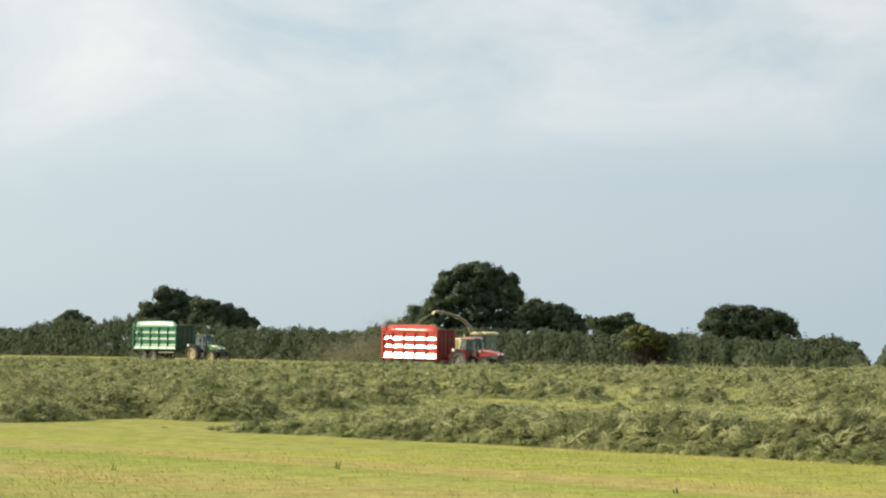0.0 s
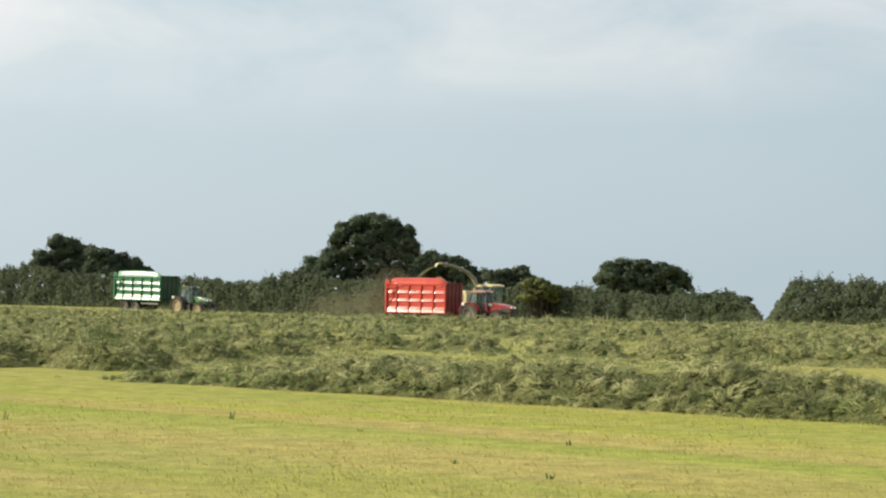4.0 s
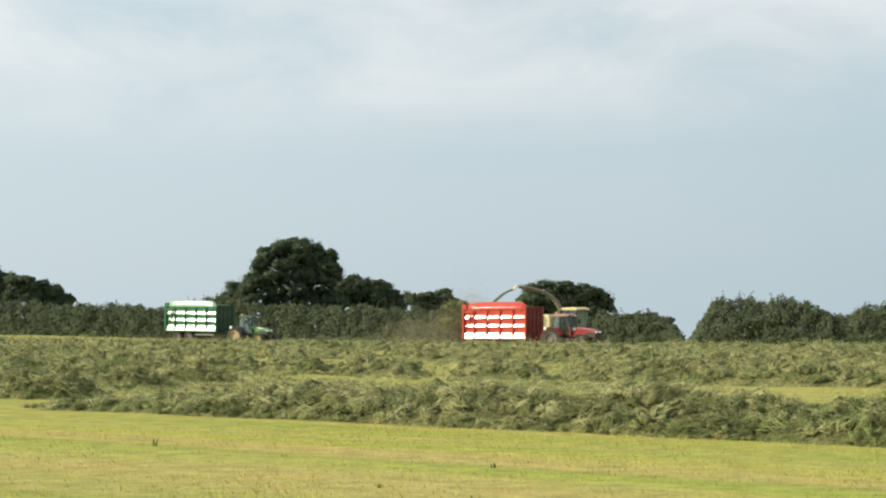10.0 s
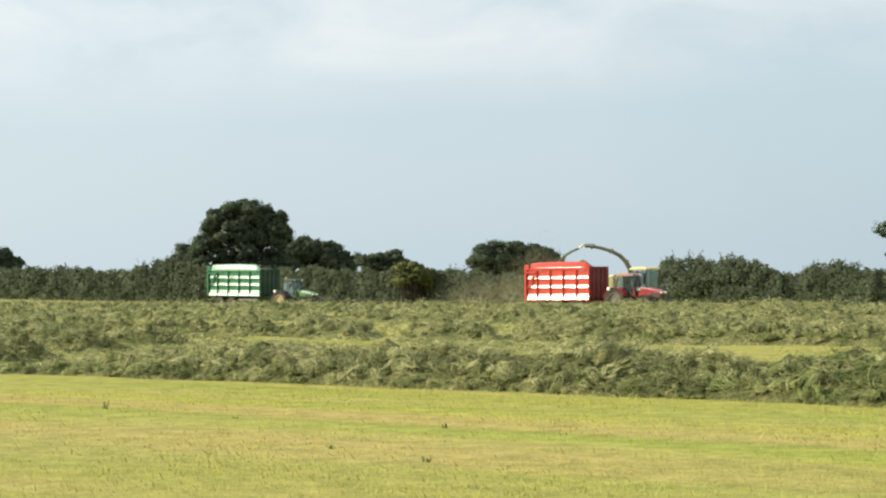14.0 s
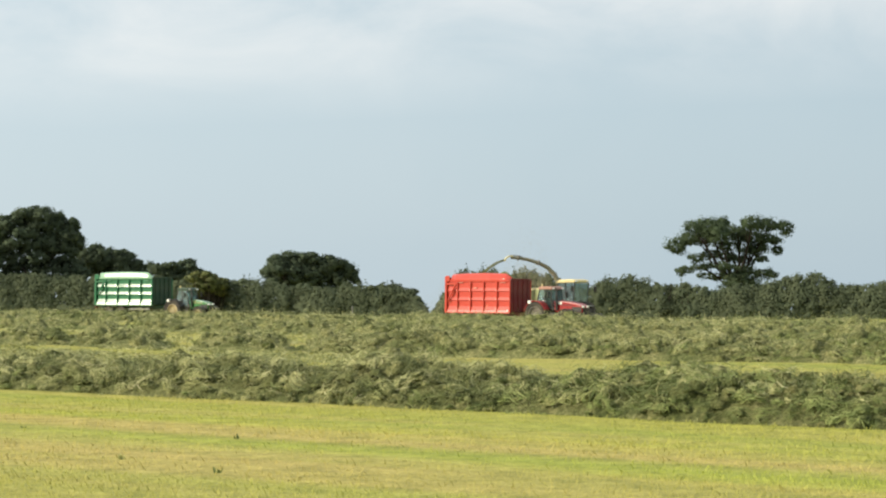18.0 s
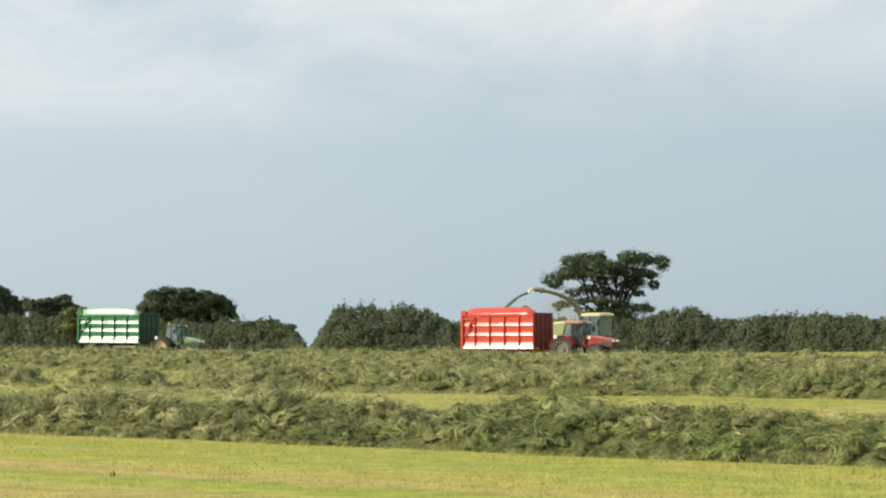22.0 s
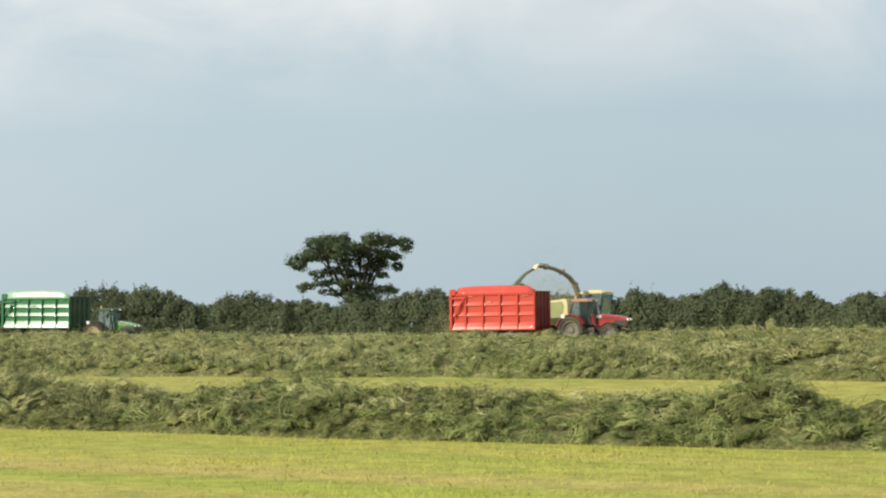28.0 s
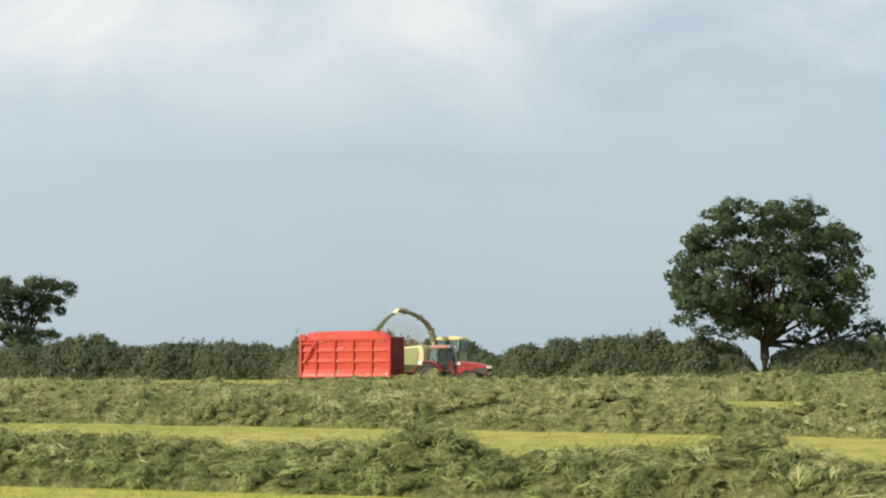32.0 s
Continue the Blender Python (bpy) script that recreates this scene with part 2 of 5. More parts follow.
# Likewise a darker green for the headboard's shade; the tractor roof is this dark.
GREEN_DARK = paint("dark_and_shaded_green", (0.010, 0.045, 0.022), 0.45, 0.2)
TRACTOR_GREEN = paint("tractor_green_paint", (0.045, 0.19, 0.055), 0.2, 0.15)
CREAM = paint("cream_paint", (0.68, 0.62, 0.34), 0.35, 0.2)
YELLOW = paint("yellow_paint", (0.62, 0.53, 0.26), 0.4, 0.15)
OLIVE = paint("pale_green_paint", (0.30, 0.36, 0.16), 0.4, 0.25)
STEEL = paint("dusty_steel", (0.16, 0.16, 0.15), 0.5, 0.4)
DARK = paint("black_plastic", (0.02, 0.02, 0.02), 0.5, 0.25)
TYRE = paint("tyre_rubber", (0.035, 0.032, 0.028), 0.85, 0.45)
CHAFF = leaf_material("chopped_grass", ((0.0, (0.22, 0.24, 0.13)), (1.0, (0.36, 0.37, 0.22))), 0.3, 0.85)
DUST = leaf_material("dust", ((0.0, (0.30, 0.28, 0.19)), (1.0, (0.46, 0.42, 0.30))), 0.4, 0.9)
RIM_YELLOW = paint("yellow_rim", (0.40, 0.32, 0.18), 0.5, 0.4)
RIM_GREY = paint("grey_rim", (0.13, 0.12, 0.11), 0.5, 0.4)
WHITE = paint("white_paint", (0.75, 0.74, 0.70), 0.4, 0.2)
SPOUT = paint("spout_paint", (0.19, 0.185, 0.12), 0.5, 0.5)
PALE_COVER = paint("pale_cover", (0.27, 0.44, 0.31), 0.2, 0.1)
GLASS, gt, gb = material("tinted_glass", 0.06, 0.0, 0.6)
gb.inputs["Base Color"].default_value, gb.inputs["Transmission Weight"].default_value = (0.7, 0.82, 0.82, 1), 0.88
gt.links.new(shades(gt, grain(gt, 3.0, 4.0), ((0.3, (0.34, 0.47, 0.50)), (0.7, (0.46, 0.60, 0.63)))), gb.inputs["Base Color"])
CAB_GLASS = GLASS.copy()
CAB_GLASS.name = "dark_cab_glass"
for n in CAB_GLASS.node_tree.nodes:
    if n.type == "VALTORGB":
        n.color_ramp.elements[0].color, n.color_ramp.elements[1].color = (0.05, 0.09, 0.09, 1), (0.10, 0.16, 0.16, 1)
CAB_GLASS.node_tree.nodes["Principled BSDF"].inputs["Roughness"].default_value = 0.1
CAB_GLASS.node_tree.nodes["Principled BSDF"].inputs["Specular IOR Level"].default_value = 0.25
LAMP, lt, lb = material("lamp_lens", 0.1, 0.0, 0.8)
lb.inputs["Base Color"].default_value = (0.8, 0.8, 0.78, 1)

# ---- mesh helpers ----


def part(name, bm, mat, parent=None, label="", smooth=False):
    me = bpy.data.meshes.new(name)
    bm.normal_update()
    bm.to_mesh(me)
    bm.free()
    if smooth:
        me.shade_smooth()
    me.materials.append(mat)
    ob = new(name, me)
    ob.parent = parent
    return tagged(ob, label)


def again(ob, m, parent=None):
    """Another part on the same mesh."""
    o = new(ob.name.split(".")[0], ob.data)
    o.parent = parent or ob.parent
    o.matrix_basis = m
    return o


def box(bm, x0, x1, y0, y1, z0, z1, bevel=0.0):
    made = bmesh.ops.create_cube(bm, size=1.0)
    vs = made["verts"]
    for v in vs:
        v.co = (x0 + (v.co.x + 0.5) * (x1 - x0), y0 + (v.co.y + 0.5) * (y1 - y0), z0 + (v.co.z + 0.5) * (z1 - z0))
    if bevel:
        es = list({e for v in vs for e in v.link_edges})
        bmesh.ops.bevel(bm, geom=es, offset=bevel, segments=2, affect="EDGES", profile=0.5)
    return bm


def boxes(*rows, bevel=0.0):
    bm = bmesh.new()
    for r in rows:
        box(bm, *r, bevel=bevel)
    return bm


def prism(bm, outline, y0, y1, bevel=0.0):
    """An outline in x and z, drawn out along y."""
    a = [bm.verts.new((x, y0, z)) for x, z in outline]
    b = [bm.verts.new((x, y1, z)) for x, z in outline]
    n = len(outline)
    fs = [bm.faces.new(a[::-1]), bm.faces.new(b)]
    for i in range(n):
        fs.append(bm.faces.new((a[i], a[(i + 1) % n], b[(i + 1) % n], b[i])))
    bmesh.ops.recalc_face_normals(bm, faces=fs)
    if bevel:
        bmesh.ops.bevel(bm, geom=list({e for f in fs for e in f.edges}), offset=bevel, segments=2, affect="EDGES", profile=0.5)
    return bm


def tube(bm, points, radii, sides=8, squash=1.0):
    """A tapered tube along points."""
    rings = []
    for i, p in enumerate(points):
        p = Vector(p)
        q = Vector(points[min(i + 1, len(points) - 1)]) - Vector(points[max(i - 1, 0)])
        m = q.to_track_quat("Z", "Y").to_matrix()
        r = radii[i] if isinstance(radii, (list, tuple)) else radii
        rings.append([bm.verts.new(p + m @ Vector((r * math.cos(2 * math.pi * k / sides), r * squash * math.sin(2 * math.pi * k / sides), 0))) for k in range(sides)])
    for a, b in zip(rings, rings[1:]):
        for k in range(sides):
            bm.faces.new((a[k], a[(k + 1) % sides], b[(k + 1) % sides], b[k]))
    bm.faces.new(rings[0][::-1])
    bm.faces.new(rings[-1])
    return bm


def lathe(bm, outline, sides=28):
    """An outline of (radius, y) turned round the y axis."""
    rings = [[bm.verts.new((r * math.cos(2 * math.pi * k / sides), y, r * math.sin(2 * math.pi * k / sides))) for k in range(sides)] for r, y in outline]
    for a, b in zip(rings, rings[1:] + rings[:1]):
        for k in range(sides):
            bm.faces.new((a[k], a[(k + 1) % sides], b[(k + 1) % sides], b[k]))
    bmesh.ops.recalc_face_normals(bm, faces=bm.faces[:])
    return bm


def sheet_mesh(name, verts, quads, mat):
    """A mesh from numpy arrays."""
    me = bpy.data.meshes.new(name)
    me.vertices.add(len(verts))
    me.vertices.foreach_set("co", np.asarray(verts, np.float32).ravel())
    me.loops.add(quads.size)
    me.loops.foreach_set("vertex_index", np.asarray(quads, np.int32).ravel())
    me.polygons.add(len(quads))
    me.polygons.foreach_set("loop_start", np.arange(0, quads.size, quads.shape[1], dtype=np.int32))
    me.update(calc_edges=True)
    me.materials.append(mat)
    return me


rng = np.random.default_rng(7)


def lattice(ix, iy, seed):
    h = (ix.astype(np.int64) * 374761393 + iy.astype(np.int64) * 668265263 + seed * 1274126177) & 0x7FFFFFFF
    h = ((h ^ (h >> 13)) * 1274126177) & 0x7FFFFFFF
    return ((h ^ (h >> 16)) & 0xFFFF) / 65535.0


def ripple(x, y, seed=0):
    """Smooth value noise, 0 to 1."""
    ix, iy = np.floor(x), np.floor(y)
    fx, fy = x - ix, y - iy
    fx, fy = fx * fx * (3 - 2 * fx), fy * fy * (3 - 2 * fy)
    a, b = lattice(ix, iy, seed), lattice(ix + 1, iy, seed)
    c, d = lattice(ix, iy + 1, seed), lattice(ix + 1, iy + 1, seed)
    return (a * (1 - fx) + b * fx) * (1 - fy) + (c * (1 - fx) + d * fx) * fy


def smooth(lo, hi, v):
    k = np.clip((v - lo) / (hi - lo), 0, 1)
    return k * k * (3 - 2 * k)


def terrain(x, y):
    """Height of the field: a gentle brow, with a hollow beyond it."""
    x, y = np.asarray(x, float), np.asarray(y, float)
    s, u = x * NS[0] + y * NS[1], x * US[0] + y * US[1]
    fall = np.interp(x, (-60, -25, -8, 5, 40, 56, 68, 95), (-0.7, -0.9, -1.2, -1.5, -1.55, -1.35, -1.1, -0.45))
    rise = 0.55 * smooth(-32, -4, u) * smooth(28, 58, s) * (1 - smooth(75, 125, s))
    d = np.hypot(x, y)
    beyond = 0.035 * np.clip(d - 212, 0, None) * smooth(15, 40, x) + 0.055 * np.clip(d - 300, 0, None) * smooth(300, 420, d)
    return np.where(y > 0, fall, 0) * smooth(66, 132, s) * smooth(0, 60, y) + rise * smooth(0, 40, y) - beyond


def su(s, u):
    return s * NS[0] + u * US[0], s * NS[1] + u * US[1]


def blades(points, ways, lengths, widths, droop, facing=None):
    """Grass blades. facing: the way their flat sides look."""
    n = len(points)
    side = np.cross(ways, rng.normal(size=(n, 3)) if facing is None else facing)
    side /= np.linalg.norm(side, axis=1, keepdims=True) + 1e-9
    side *= widths[:, None] * 0.5
    tip = points + ways * lengths[:, None]
    tip[:, 2] -= droop * lengths
    v = np.stack([points - side, points + side, tip + side * 0.4, tip - side * 0.4], 1).reshape(-1, 3)
    return v, np.arange(n * 4).reshape(-1, 4)

# ---- ground ----


def ground_sheet():
    rs = np.concatenate([[0.0], np.geomspace(1.2, 12, 12), np.arange(13, 260, 1.6), np.geomspace(265, 4200, 30)])
    na = 256
    az = np.linspace(0, 2 * math.pi, na, endpoint=False)
    R, A = np.meshgrid(rs, az, indexing="ij")
    x, y = R * np.sin(A), R * np.cos(A)
    z = terrain(x, y) + 0.03 * (ripple(x * 0.5, y * 0.5, 3) - 0.5) * (R < 300)
    verts = np.stack([x, y, z], -1).reshape(-1, 3)
    i, j = np.meshgrid(np.arange(len(rs) - 1), np.arange(na), indexing="ij")
    k = (j + 1) % na
    quads = np.stack([i * na + j, i * na + k, (i + 1) * na + k, (i + 1) * na + j], -1).reshape(-1, 4)
    me = sheet_mesh("ground", verts, quads, FIELD)
    me.shade_smooth()
    return tagged(new("ground", me), "mown yellow-green hay field with pale stubble stripes", "ground", "", "structure")


ground_sheet()


def stubble(d0, d1, count, tall, wide):
    """Short upright grass left by the mower, from one distance to another."""
    d = np.sqrt(rng.uniform(d0 * d0, d1 * d1, count))
    a = np.radians(rng.uniform(-12.5, 44, count))
    x, y = d * np.sin(a), d * np.cos(a)
    s, u = x * NS[0] + y * NS[1], x * US[0] + y * US[1]
    keep = (s < 24) & (rng.random(count) < 0.35 + 0.9 * ripple(s * 2.2, u * 0.8, 31))
    x, y = x[keep], y[keep]
    p = np.stack([x, y, terrain(x, y) - 0.012], -1)
    w = rng.normal(0, 0.55, (len(x), 3))
    w[:, 2] = 1
    w /= np.linalg.norm(w, axis=1, keepdims=True)
    size = rng.gamma(3, tall / 3, len(x))
    v, q = blades(p, w, size, rng.uniform(0.6, 1.4, len(x)) * wide, 0.2, np.array([-0.5, -0.5, 0.8]) + rng.normal(0, 0.3, (len(x), 3)))
    return tagged(new("stubble", sheet_mesh("stubble", v, q, STUBBLE)), "short yellow-green stubble left by the mower", "stubble", "", "stuff")


stubble(12.5, 19, 95000, 0.034, 0.007)
stubble(19, 32, 110000, 0.034, 0.010)

# ---- windrows ----


def billow(x, y, seed):
    """Rounded puffs with sharp creases between them."""
    x, y = x + 0.45 * ripple(x * 0.9, y * 0.9, seed + 50), y + 0.45 * ripple(x * 0.9 + 7, y * 0.9, seed + 51)
    return 1 - np.abs(2 * ripple(x, y, seed) - 1) ** 0.8 if seed % 2 else np.abs(2 * ripple(x, y, seed) - 1) ** 0.75


def mound_height(s, u, centre, width, tall, seed):
    """Height of a windrow over the ground at s and u."""
    c = centre + 0.55 * (ripple(u * 0.16, u * 0 + seed, seed) - 0.5) + 0.3 * (ripple(u * 0.7, u * 0 + seed, seed + 1) - 0.5)
    w = width * (0.82 + 0.36 * ripple(u * 0.5, u * 0, seed + 2))
    k = np.clip(1 - np.abs((s - c) / w) ** 2.2, 0, 1) ** 0.7
    tall = tall * (np.interp(u / centre, (-1.4, -1.0, -0.55, -0.3, 0), (0.76, 0.88, 1.24, 1.48, 1.5)) if centre > 53 else 1.0)
    h = tall * k * (0.46 + 0.80 * ripple(u * 0.7, s * 0.6, seed + 3))
    e = 2 * (seed + 10)
    return h + k ** 0.6 * tall * (0.41 * billow(u * 1.1, s * 1.1, e) + 0.22 * billow(u * 3.3, s * 3.3, e + 2))


def lock_ways(centres):
    """The way in which each clump is combed; neighbours lie alike."""
    x, y = centres[:, 0] * 2.2, centres[:, 1] * 2.2
    a, b = 9 * ripple(x, y, 61), 2.4 * (ripple(x * 1.3, y * 1.3, 62) - 0.5)
    w = np.stack([np.cos(a) * np.cos(b), np.sin(a) * np.cos(b), np.sin(b)], -1)
    return w + 0.25 * np.sin(centres[:, [1, 2, 0]] * 37.0)


def tufts(centres, radii, count, long, wide, curled=True, loose=1.0):
    """Matted locks: strands combed one way over a rounded clump and curling round it."""
    n = len(centres)
    c, r = np.repeat(centres, count, 0), np.repeat(radii, count)
    m = n * count
    d = rng.normal(size=(m, 3))
    d[:, 2] = np.abs(d[:, 2]) - 0.35
    d /= np.linalg.norm(d, axis=1, keepdims=True)
    comb = lock_ways(centres)
    lay = np.repeat(comb, count, 0) + rng.normal(0, 0.35 + 0.5 * loose, (m, 3))
    w = lay - d * np.sum(lay * d, axis=1, keepdims=True)
    w /= np.linalg.norm(w, axis=1, keepdims=True) + 1e-9
    r = r * (1.1 - 0.4 * rng.random(m) ** 2)
    turn = rng.gamma(5, long / 5, m) / r
    flick = rng.uniform(-0.1, 0.1 + 0.1 * loose, m) + 0.5 * loose * rng.random(m) ** 4
    wiggle = np.cross(d, w) * rng.normal(0, 0.12, m)[:, None]
    squash = np.array([1.0, 1.0, 0.8])
    stretch = np.repeat(comb / np.linalg.norm(comb, axis=1, keepdims=True), count, 0)
    side = np.cross(d, w) * (rng.uniform(0.6, 1.5, m) * wide * 0.5)[:, None]
    rings = []
    steps = ((-0.5, 0.7), (0.0, 1.0), (0.5, 0.35)) if curled else ((-0.5, 0.9), (0.5, 0.5))
    for k, thick in steps:
        a = (turn * k)[:, None]
        p = np.cos(a) * d + np.sin(a) * w + wiggle * k * k * 4
        p = p + 0.55 * np.sum(p * stretch, axis=1, keepdims=True) * stretch
        p = c + p * (r * (1 + flick * (k + 0.5) ** 2))[:, None] * squash
        rings += [p - side * thick, p + side * thick]
    v = np.stack(rings, 1)
    cells = [(0, 1, 3, 2), (2, 3, 5, 4)][:len(steps) - 1]
    q = np.arange(m)[:, None, None] * len(rings) + np.array(cells)[None]
    return v.reshape(-1, 3), q.reshape(-1, 4)


def clods(centres, radii, seed, full):
    """The close body inside each clump, a lumpy flattened ball."""
    la, lo = np.meshgrid(np.linspace(-0.3, 1.55, 3), np.linspace(0, 2 * math.pi, 6, endpoint=False), indexing="ij")
    ball = np.stack([np.cos(la) * np.cos(lo), np.cos(la) * np.sin(lo), np.sin(la)], -1).reshape(-1, 3)
    i, j = np.meshgrid(np.arange(2), np.arange(6), indexing="ij")
    k = (j + 1) % 6
    cells = np.stack([i * 6 + j, i * 6 + k, i * 6 + 6 + k, i * 6 + 6 + j], -1).reshape(-1, 4)
    way = lock_ways(centres)
    way = (way / np.linalg.norm(way, axis=1, keepdims=True))[:, None]
    p = ball[None] + 0.55 * np.sum(ball[None] * way, axis=2, keepdims=True) * way
    p = centres[:, None] + p * (full * radii)[:, None, None] * np.array([1.0, 1.0, 0.8])
    f = 1.1 / radii[:, None]
    p += 0.55 * radii[:, None, None] * (np.stack([ripple(p[..., 0] * f, (p[..., 1] + p[..., 2]) * f, seed + k) for k in range(3)], -1) - 0.5)
    q = np.arange(len(centres))[:, None, None] * len(ball) + cells[None]
    return p.reshape(-1, 3), q.reshape(-1, 4)


def windrow(centre, u0, u1, width, tall, seed, clump, count, long, wide, step, heaps=(), label="", lead=1.6, gaps=(), bend=0.0):
    """One windrow: a lumpy mound with loose blades all over it. heaps: (u, extra height, radius); gaps: (u, half width, share taken away); bend: how far it swings nearer along its eastern part."""
    us = np.arange(u0, u1 + step, step)
    ss = np.arange(centre - width * 1.35, centre + width * 1.35 + step, step)
    U, S = np.meshgrid(us, ss, indexing="ij")

    def height(s, u):
        h = mound_height(s, u, centre, width, tall, seed)
        for hu, extra, r in heaps:
            h = h + extra * np.exp(-((u - hu) / r) ** 2 - ((s - centre) / (width * 0.6)) ** 2)
        for gu, r, deep in gaps:
            h = h * (1 - deep * np.exp(-((u - gu * s / centre) / r) ** 2))
        return h * smooth(u0 - 0.2, u0 + lead, u) * smooth(u1 + 0.15, u1 - 0.7, u)

    def at_row(s, u):
        return su(s - bend * smooth(-26, -8, u), u)

    h = height(S, U)
    x, y = at_row(S, U)
    z = terrain(x, y) + (0.86 if centre < 50 else 1.0) * h - 0.06
    n = len(ss)
    i, j = np.meshgrid(np.arange(len(us) - 1), np.arange(n - 1), indexing="ij")
    quads = np.stack([i * n + j, i * n + j + 1, (i + 1) * n + j + 1, (i + 1) * n + j], -1).reshape(-1, 4)
    ob = new("windrow", sheet_mesh("windrow", np.stack([x, y, z], -1).reshape(-1, 3), quads, MOUND))
    ob.data.shade_smooth()
    tagged(ob, label or "windrow of wilted cut grass lying on the mown field", "windrow", "windrows in the field", "stuff")
    clumps = int((u1 - u0) * width * 2.2 / (clump * clump * 1.45))
    s, u = centre + rng.uniform(-1.08, 1.08, clumps) * width, rng.uniform(u0, u1, clumps)
    hh = height(s, u)
    keep = (hh > 0.05) | (rng.random(clumps) < 0.05)
    for gu, gr, deep in gaps:
        keep &= (np.abs(u - gu * s / centre) > gr * 1.3) | (rng.random(clumps) > 1.02 * deep * np.exp(-((u - gu * s / centre) / gr) ** 4))
    s, u, hh = s[keep], u[keep], hh[keep]
    x, y = at_row(s, u)
    low = 0.6 + 0.4 * smooth(0.05, 0.22, hh)
    r = low * clump * np.clip(rng.gamma(4, 1 / 4, len(x)), 0.45, 2.4) * np.where(rng.random(len(x)) < 0.05, 1.5, 1.0)
    at = np.stack([x, y, terrain(x, y) + hh - (0.42 + (0.22 if centre < 50 else 0.1) * rng.normal(size=len(x)).clip(-1.5, 1.5)) * r], -1)
    if centre < 70:
        body = new("matted_clump", sheet_mesh("matted_clump", *clods(at[r > 0.9 * clump], r[r > 0.9 * clump], seed, 0.45 if centre < 40 else 0.5), MOUND))
        body.data.shade_smooth()
        body.parent = ob
        tagged(body, "matted darker clumps inside the row", "", "", "stuff")
    # Darker green low down puts the foot's shade into colour; more also eastwards.
    height_share = hh / (0.9 * tall)
    fresh_or_shaded = ripple(u * 0.4, s * 0.4, seed + 21) * 0.45 + rng.random(len(x)) * 0.35 + 0.22 * (1 - np.clip(height_share, 0, 1.3)) + 0.15 * smooth(-0.85, -0.5, u / s) > 0.57
    for name, pick, mat in (("loose_grass", ~fresh_or_shaded, STRAW), ("green_grass", fresh_or_shaded, GREENER)):
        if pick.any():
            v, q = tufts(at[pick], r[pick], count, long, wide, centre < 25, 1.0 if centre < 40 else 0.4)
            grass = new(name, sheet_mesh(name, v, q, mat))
            grass.parent = ob
            tagged(grass, "loose strands of drying grass" if name == "loose_grass" else "greener strands of cut grass, low ones coloured for shade", "", "", "stuff")
    return ob


NEAR = "thick windrow of wilted grass beside bare stubble"
windrow(24.5, -32.6, 0, 1.25, 0.38, 11, 0.125, 36, 0.12, 0.0062, 0.10, ((-8.1, 0.34, 0.5), (-4.5, 0.22, 0.6), (-11.6, 0.14, 0.7), (-14.0, 0.10, 0.6), (-15.3, 0.08, 0.8), (-16.8, 0.06, 0.6), (-18.7, 0.04, 0.8), (-20.6, 0.06, 1.0), (-22.6, 0.10, 1.1), (-25.0, 0.14, 0.5)), NEAR, 6.0, ((-29.8, 3.4, 0.35),))
END = "ragged end of a cut grass row at the headland"
windrow(23.4, -48, -35.9, 1.1, 0.33, 12, 0.15, 36, 0.09, 0.008, 0.12, ((-36.9, 0.12, 0.8), (-39.4, 0.15, 0.8)), END)
windrow(25.3, -39.0, -36.3, 0.75, 0.34, 21, 0.14, 36, 0.09, 0.008, 0.12, ((-37.2, 0.1, 0.5), (-38.2, 0.12, 0.6)), END, 0.7)
windrow(26.5, -37.8, -33.2, 0.95, 0.33, 23, 0.15, 36, 0.09, 0.008, 0.12, ((-36.2, 0.26, 0.7), (-35.2, 0.14, 0.6)), END, 1.4)
windrow(30.9, -40.2, -36.3, 0.85, 0.31, 24, 0.15, 42, 0.09, 0.008, 0.13, ((-38.6, 0.10, 0.6), (-37.2, 0.16, 0.6)), END, 0.8)
windrow(34.3, -41.6, -37.9, 0.85, 0.31, 26, 0.16, 40, 0.10, 0.008, 0.13, ((-40.4, 0.16, 0.8), (-38.8, 0.10, 0.6)), END, 0.8)
windrow(31.6, -55, -48.0, 1.0, 0.25, 27, 0.17, 32, 0.10, 0.009, 0.14, ((-49.2, 0.14, 0.9),), END)
windrow(34.9, -59, -48.4, 1.1, 0.23, 13, 0.18, 32, 0.10, 0.009, 0.14, ((-49.6, 0.16, 0.9), (-53.5, 0.10, 0.9)), END)
windrow(38.8, -70, -47.5, 1.2, 0.20, 25, 0.19, 28, 0.11, 0.010, 0.16, ((-49, 0.14, 0.9), (-57.5, 0.16, 1.2), (-63.5, 0.2, 1.6)), END)
windrow(42.0, -46, -1, 1.5, 0.37, 14, 0.165, 36, 0.085, 0.0088, 0.13, bend=0.9, heaps=((-36.7, 0.03, 0.9), (-43.6, 0.12, 0.7), (-41.0, 0.08, 0.6), (-8.0, 0.14, 3.5), (-15.0, 0.08, 3.0)), gaps=((-38.5, 0.75, 0.85), (-34.7, 0.55, 0.75), (-42.4, 0.6, 0.5), (-45.2, 0.6, 0.5), (-38.5, 5.0, 0.22)))
windrow(42.0, -72, -46.0, 1.5, 0.31, 15, 0.20, 26, 0.10, 0.010, 0.17, ((-46.9, 0.16, 0.5), (-55, 0.1, 1.0)), gaps=((-48.2, 0.5, 0.7), (-51.5, 0.6, 0.5)))
windrow(55.6, -92, -2, 1.5, 0.28, 16, 0.22, 17, 0.11, 0.012, 0.18, gaps=((-53.6, 0.9, 0.35), (-47.4, 0.6, 0.35)))
